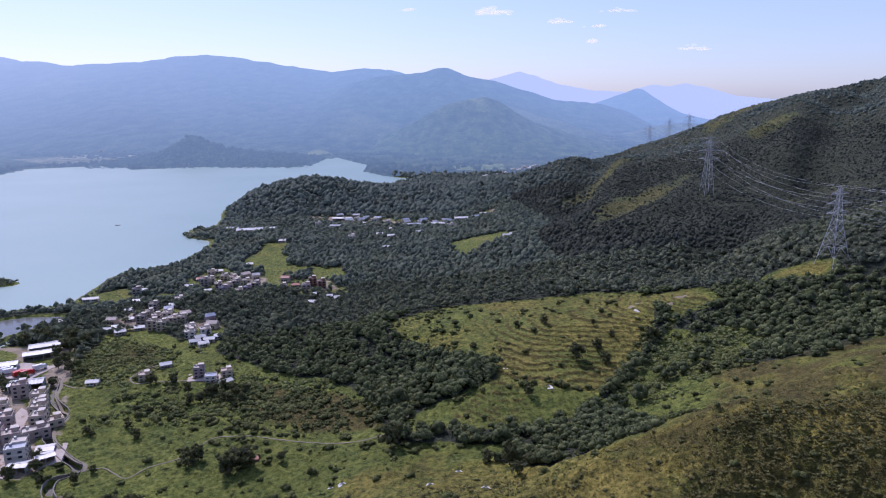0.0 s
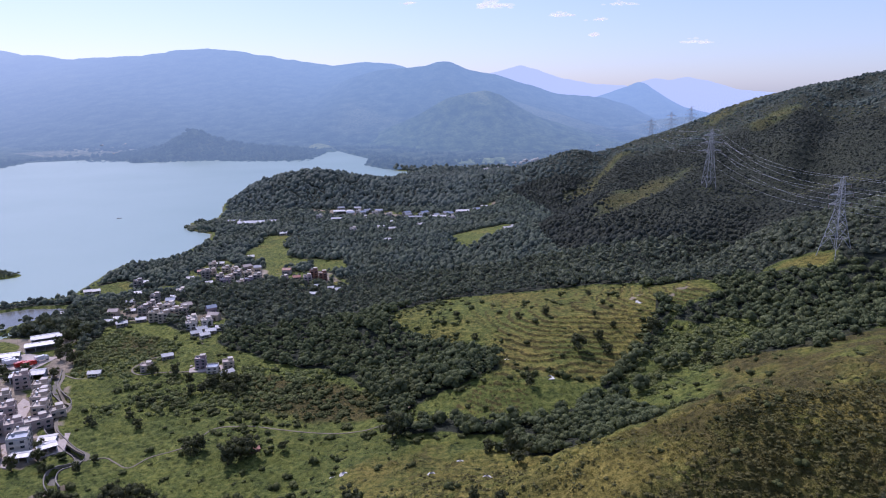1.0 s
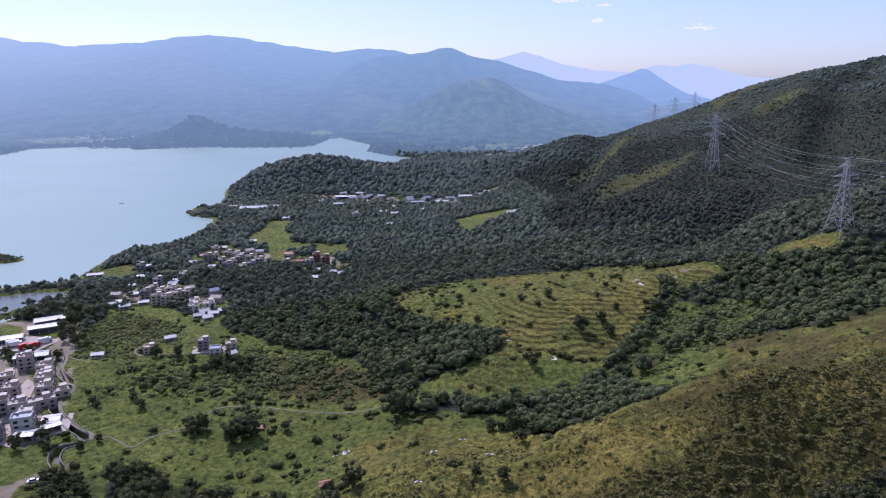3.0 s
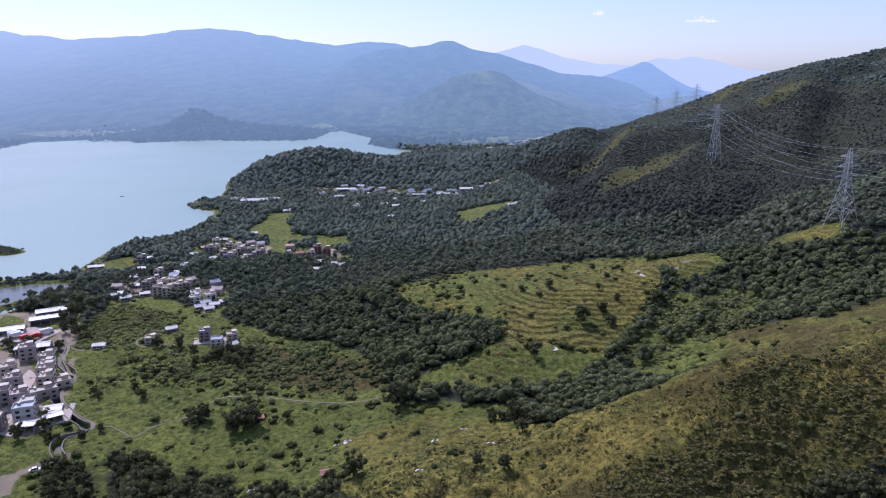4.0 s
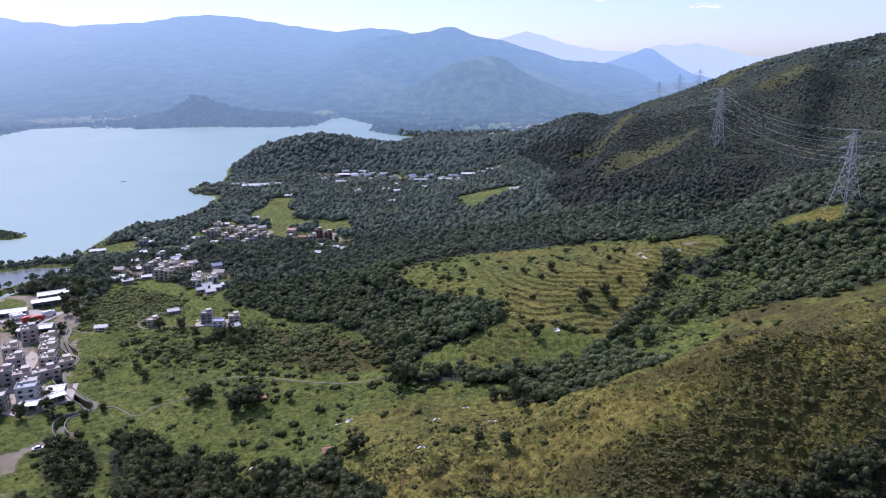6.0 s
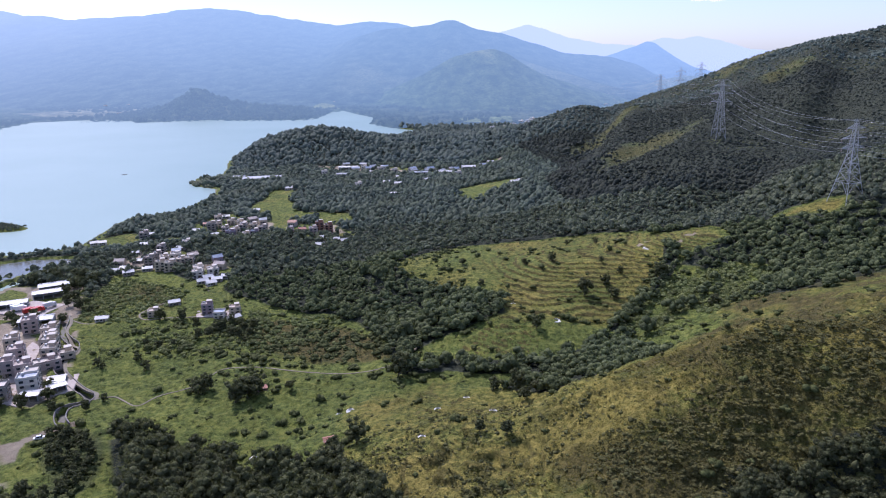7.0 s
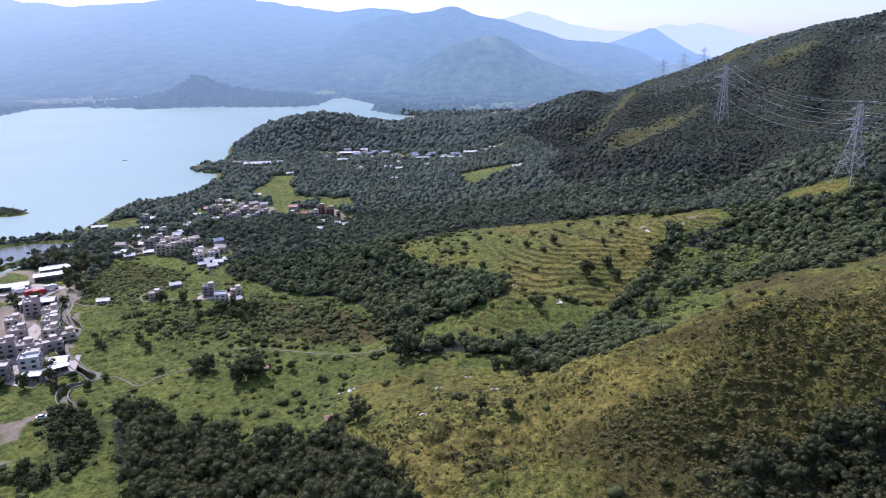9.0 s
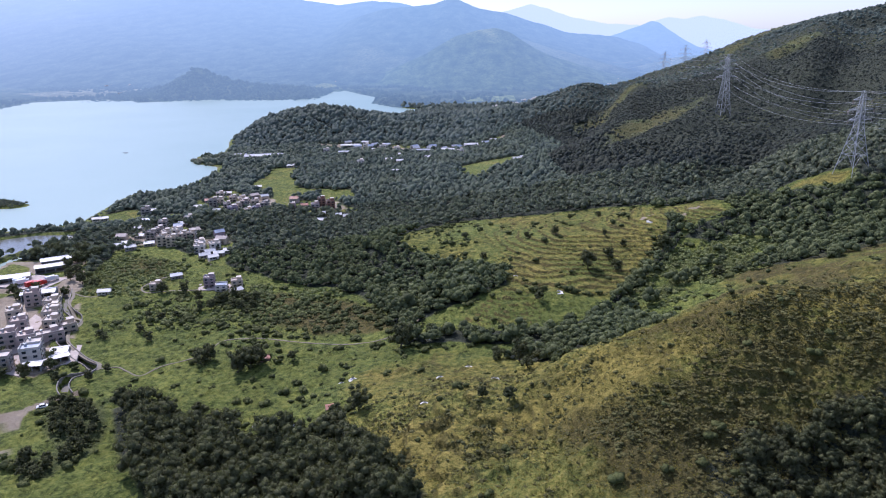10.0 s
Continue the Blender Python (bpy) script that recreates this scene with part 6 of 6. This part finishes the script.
for run, (ends_a, ends_b, sag) in enumerate(((tower_1, tower_2, 9.0), (tower_2, tower_3, 9.0), (beyond, tower_1, 5.0), (tower_3, far_end, 8.0))):
    for a, b in zip(ends_a, ends_b):
        cable(a, b, sag, 0.045)


# ---- trees ----
def make_tree(seed, tall, wide, label):
    """A broadleaf tree: trunk and limbs, and a ragged crown of leaf clumps with gaps."""
    rng = np.random.default_rng(seed)
    tree = new("tree")
    bm = bmesh.new()
    fork = Vector((rng.uniform(-0.3, 0.3), rng.uniform(-0.3, 0.3), tall * 0.22))
    tube(bm, (0, 0, -0.8), fork, tall * 0.036, tall * 0.024)
    tips = []
    for k in range(6):
        a = k * math.pi / 3 + rng.uniform(-0.4, 0.4)
        end = Vector((math.cos(a) * wide * rng.uniform(0.25, 0.6), math.sin(a) * wide * rng.uniform(0.25, 0.6), tall * rng.uniform(0.32, 0.85)))
        tube(bm, fork, end, tall * 0.015, tall * 0.005, 5)
        tips.append(end)
    part("trunk", bm, M_BARK, tree, smooth=True)
    for k in range(20):
        a, u = rng.uniform(0, 2 * math.pi), rng.uniform(0.1, 0.5) * wide
        tips.append(Vector((math.cos(a) * u, math.sin(a) * u, tall * rng.uniform(0.18, 0.95) - 0.25 * u)))
    tips += [Vector((0, 0, tall * 0.78)), Vector((rng.uniform(-0.3, 0.3) * wide, rng.uniform(-0.3, 0.3) * wide, tall * 0.62))]
    vs, fs, n0 = [], [], 0
    for t in tips:
        v, f = crown_shape(0, 32, int(rng.integers(1, 99999)), 0.2)
        r = wide * rng.uniform(0.11, 0.24)
        v = v * (r, r, r * rng.uniform(0.8, 1.35)) + np.array(t)
        vs.append(v)
        fs.append(f + n0)
        n0 += len(v)
    allv = np.concatenate(vs)
    lv = []
    base = n0
    for k in range(380):
        d = rng.normal(size=3)
        d /= np.linalg.norm(d)
        t = tips[int(rng.integers(len(tips)))]
        c = np.array(t) + d * wide * rng.uniform(0.14, 0.28)
        lv.append(c + rng.normal(size=(3, 3)) * 0.24)
    vs.append(np.concatenate(lv))
    fs.append(base + np.arange(380 * 3).reshape(-1, 3))
    part("crown", mesh_of("crown", np.concatenate(vs), np.concatenate(fs), M_TREE), None, tree)
    return tagged(tree, label, "tree")


def plant(proto, places, group, rng):
    for n, (x, y, s) in enumerate(places):
        m = pose(x, y, ground_at(x, y) - 0.1, 0, 0, rng.uniform(0, 360)) @ Matrix.Diagonal((s, s, s * rng.uniform(0.85, 1.15), 1))
        if n == 0:
            proto.matrix_basis = m
            tagged(proto, group=group)
        else:
            c = copy_thing(proto, pose(x, y, 0))
            c.matrix_basis = m


def spread_in(outline, gap, rng, low, high):
    p = np.array(outline, float)
    gx, gy = np.meshgrid(np.arange(p[:, 0].min(), p[:, 0].max(), gap), np.arange(p[:, 1].min(), p[:, 1].max(), gap))
    x = gx.ravel() + rng.uniform(-0.45, 0.45, gx.size) * gap
    y = gy.ravel() + rng.uniform(-0.45, 0.45, gx.size) * gap
    ok = inside(outline, x, y) + (fbm(x, y, 12, 2, 77) - 0.5) * 6 > 3.0
    return [(float(a), float(b), float(rng.uniform(low, high))) for a, b in zip(x[ok], y[ok])]


T_RNG = np.random.default_rng(23)
wood = spread_in(NEAR_WOOD, 5.2, T_RNG, 0.75, 1.15)
thicket = spread_in(NEAR_THICKET, 4.2, T_RNG, 0.28, 0.5)
spur = spread_in([(146, 172), (122, 164), (104, 154), (84, 152), (72, 150), (60, 144), (54, 134), (58, 118), (128, 118)], 4.2, T_RNG, 0.3, 0.62)
lone = [(59, 330, 0.75), (73, 328, 0.55), (32, 298, 0.5), (-28, 261, 0.9), (-88, 251, 1.05), (-92, 248, 0.9), (-85, 253, 0.8), (-111, 223, 0.5),
        (-36, 201, 0.8), (-43, 199, 0.5), (11, 242, 0.55), (19, 239, 0.7), (21, 229, 0.45), (-110, 256, 0.7), (-107, 259, 0.6), (-72, 256, 0.35),
        (-143, 281, 0.45), (-164, 283, 0.35), (-168, 286, 0.4), (-151, 290, 0.4), (47, 368, 0.5), (100, 345, 0.75), (71, 340, 0.6), (73, 364, 0.35),
        (32, 368, 0.35), (81, 352, 0.35), (76, 398, 0.35), (26, 236, 0.5), (-148, 253, 0.35), (-176, 262, 0.5), (-172, 254, 0.55), (-198, 262, 0.6),
        (-178, 246, 0.6), (-188, 246, 0.55), (-165, 245, 0.4), (-148, 336, 0.6), (-160, 336, 0.6), (-124, 322, 0.6), (-136, 324, 0.5), (-214, 356, 0.6),
        (-206, 352, 0.5), (4, 190, 0.4), (12, 186, 0.4), (112, 300, 0.6), (60, 404, 0.3), (-2, 384, 0.4), (8, 352, 0.4), (-152, 246, 0.4)]
lone += [(-245, 343, 0.6), (-235, 334, 0.65), (-233, 345, 0.6), (-217, 343, 0.55), (-239, 396, 0.75), (-234, 378, 0.7), (-257, 408, 0.7), (-269, 404, 0.75), (-270, 416, 0.7),
         (-230, 390, 0.8), (-226, 373, 0.7), (-224, 362, 0.6), (-238, 406, 0.8), (-246, 412, 0.75), (-262, 414, 0.7), (-228, 398, 0.7), (-262, 340, 0.7), (-270, 350, 0.7)]
lone = lone[:18] + spread_in(FARM_TREES, 6.0, T_RNG, 0.28, 0.5) + lone[18:]
everywhere = {"trees of the near wood": wood, "young trees of the thicket": thicket, "trees on the near spur": spur, "single trees in the fields": lone}
for group, places in everywhere.items():
    words = {"trees of the near wood": "dark green broadleaf tree in a dense wood", "young trees of the thicket": "small bushy green tree in a thicket",
             "trees on the near spur": "dark green tree on the grassy spur", "single trees in the fields": "dark green broadleaf tree standing in open grass"}[group]
    for k in range(3):
        some = places[k::3][:60]
        if some:
            plant(make_tree(700 + 10 * len(group) + k, (11.0, 9.5, 12.0)[k], (8.5, 8.0, 7.5)[k], words), some, group, T_RNG)


# ---- clouds ----
def cloud_material():
    m, n, l, p = material("cloud")
    # the puffs' sunlit white is put in as emission, thinned by transparency
    e, t, s = n.new("ShaderNodeEmission"), n.new("ShaderNodeBsdfTransparent"), n.new("ShaderNodeMixShader")
    e.inputs["Color"].default_value, e.inputs["Strength"].default_value = (1.0, 0.99, 0.98, 1), 1.0
    s.inputs["Fac"].default_value = 0.22
    l.new(t.outputs["BSDF"], s.inputs[1])
    l.new(e.outputs["Emission"], s.inputs[2])
    l.new(s.outputs["Shader"], n["Material Output"].inputs["Surface"])
    return m


M_CLOUD = cloud_material()
for k, (x, z, w, h) in enumerate(((214, 690, 190, 40), (650, 634, 90, 26), (912, 607, 80, 18), (1529, 462, 130, 26), (872, 510, 36, 22), (1045, 700, 150, 20), (-331, 718, 60, 16))):
    rng = np.random.default_rng(900 + k)
    n = 26
    u = rng.normal(size=n) * 0.38
    cx, cz = x + u * w, z + np.abs(rng.normal(size=n)) * h * 0.5 * np.clip(1 - np.abs(u), 0.2, 1)
    r = rng.uniform(0.25, 0.6, n) * h
    v, f = scatter(cx, np.full(n, 4720.0) + rng.uniform(-40, 40, n), cz, r * 1.6, r * 0.7, [crown_shape(1, 0, 950 + i) for i in range(3)], rng)
    tagged(new("cloud_%d" % (k + 1), mesh_of("cloud", v, f, M_CLOUD)), "small wispy white cloud", "cloud", kind="structure")
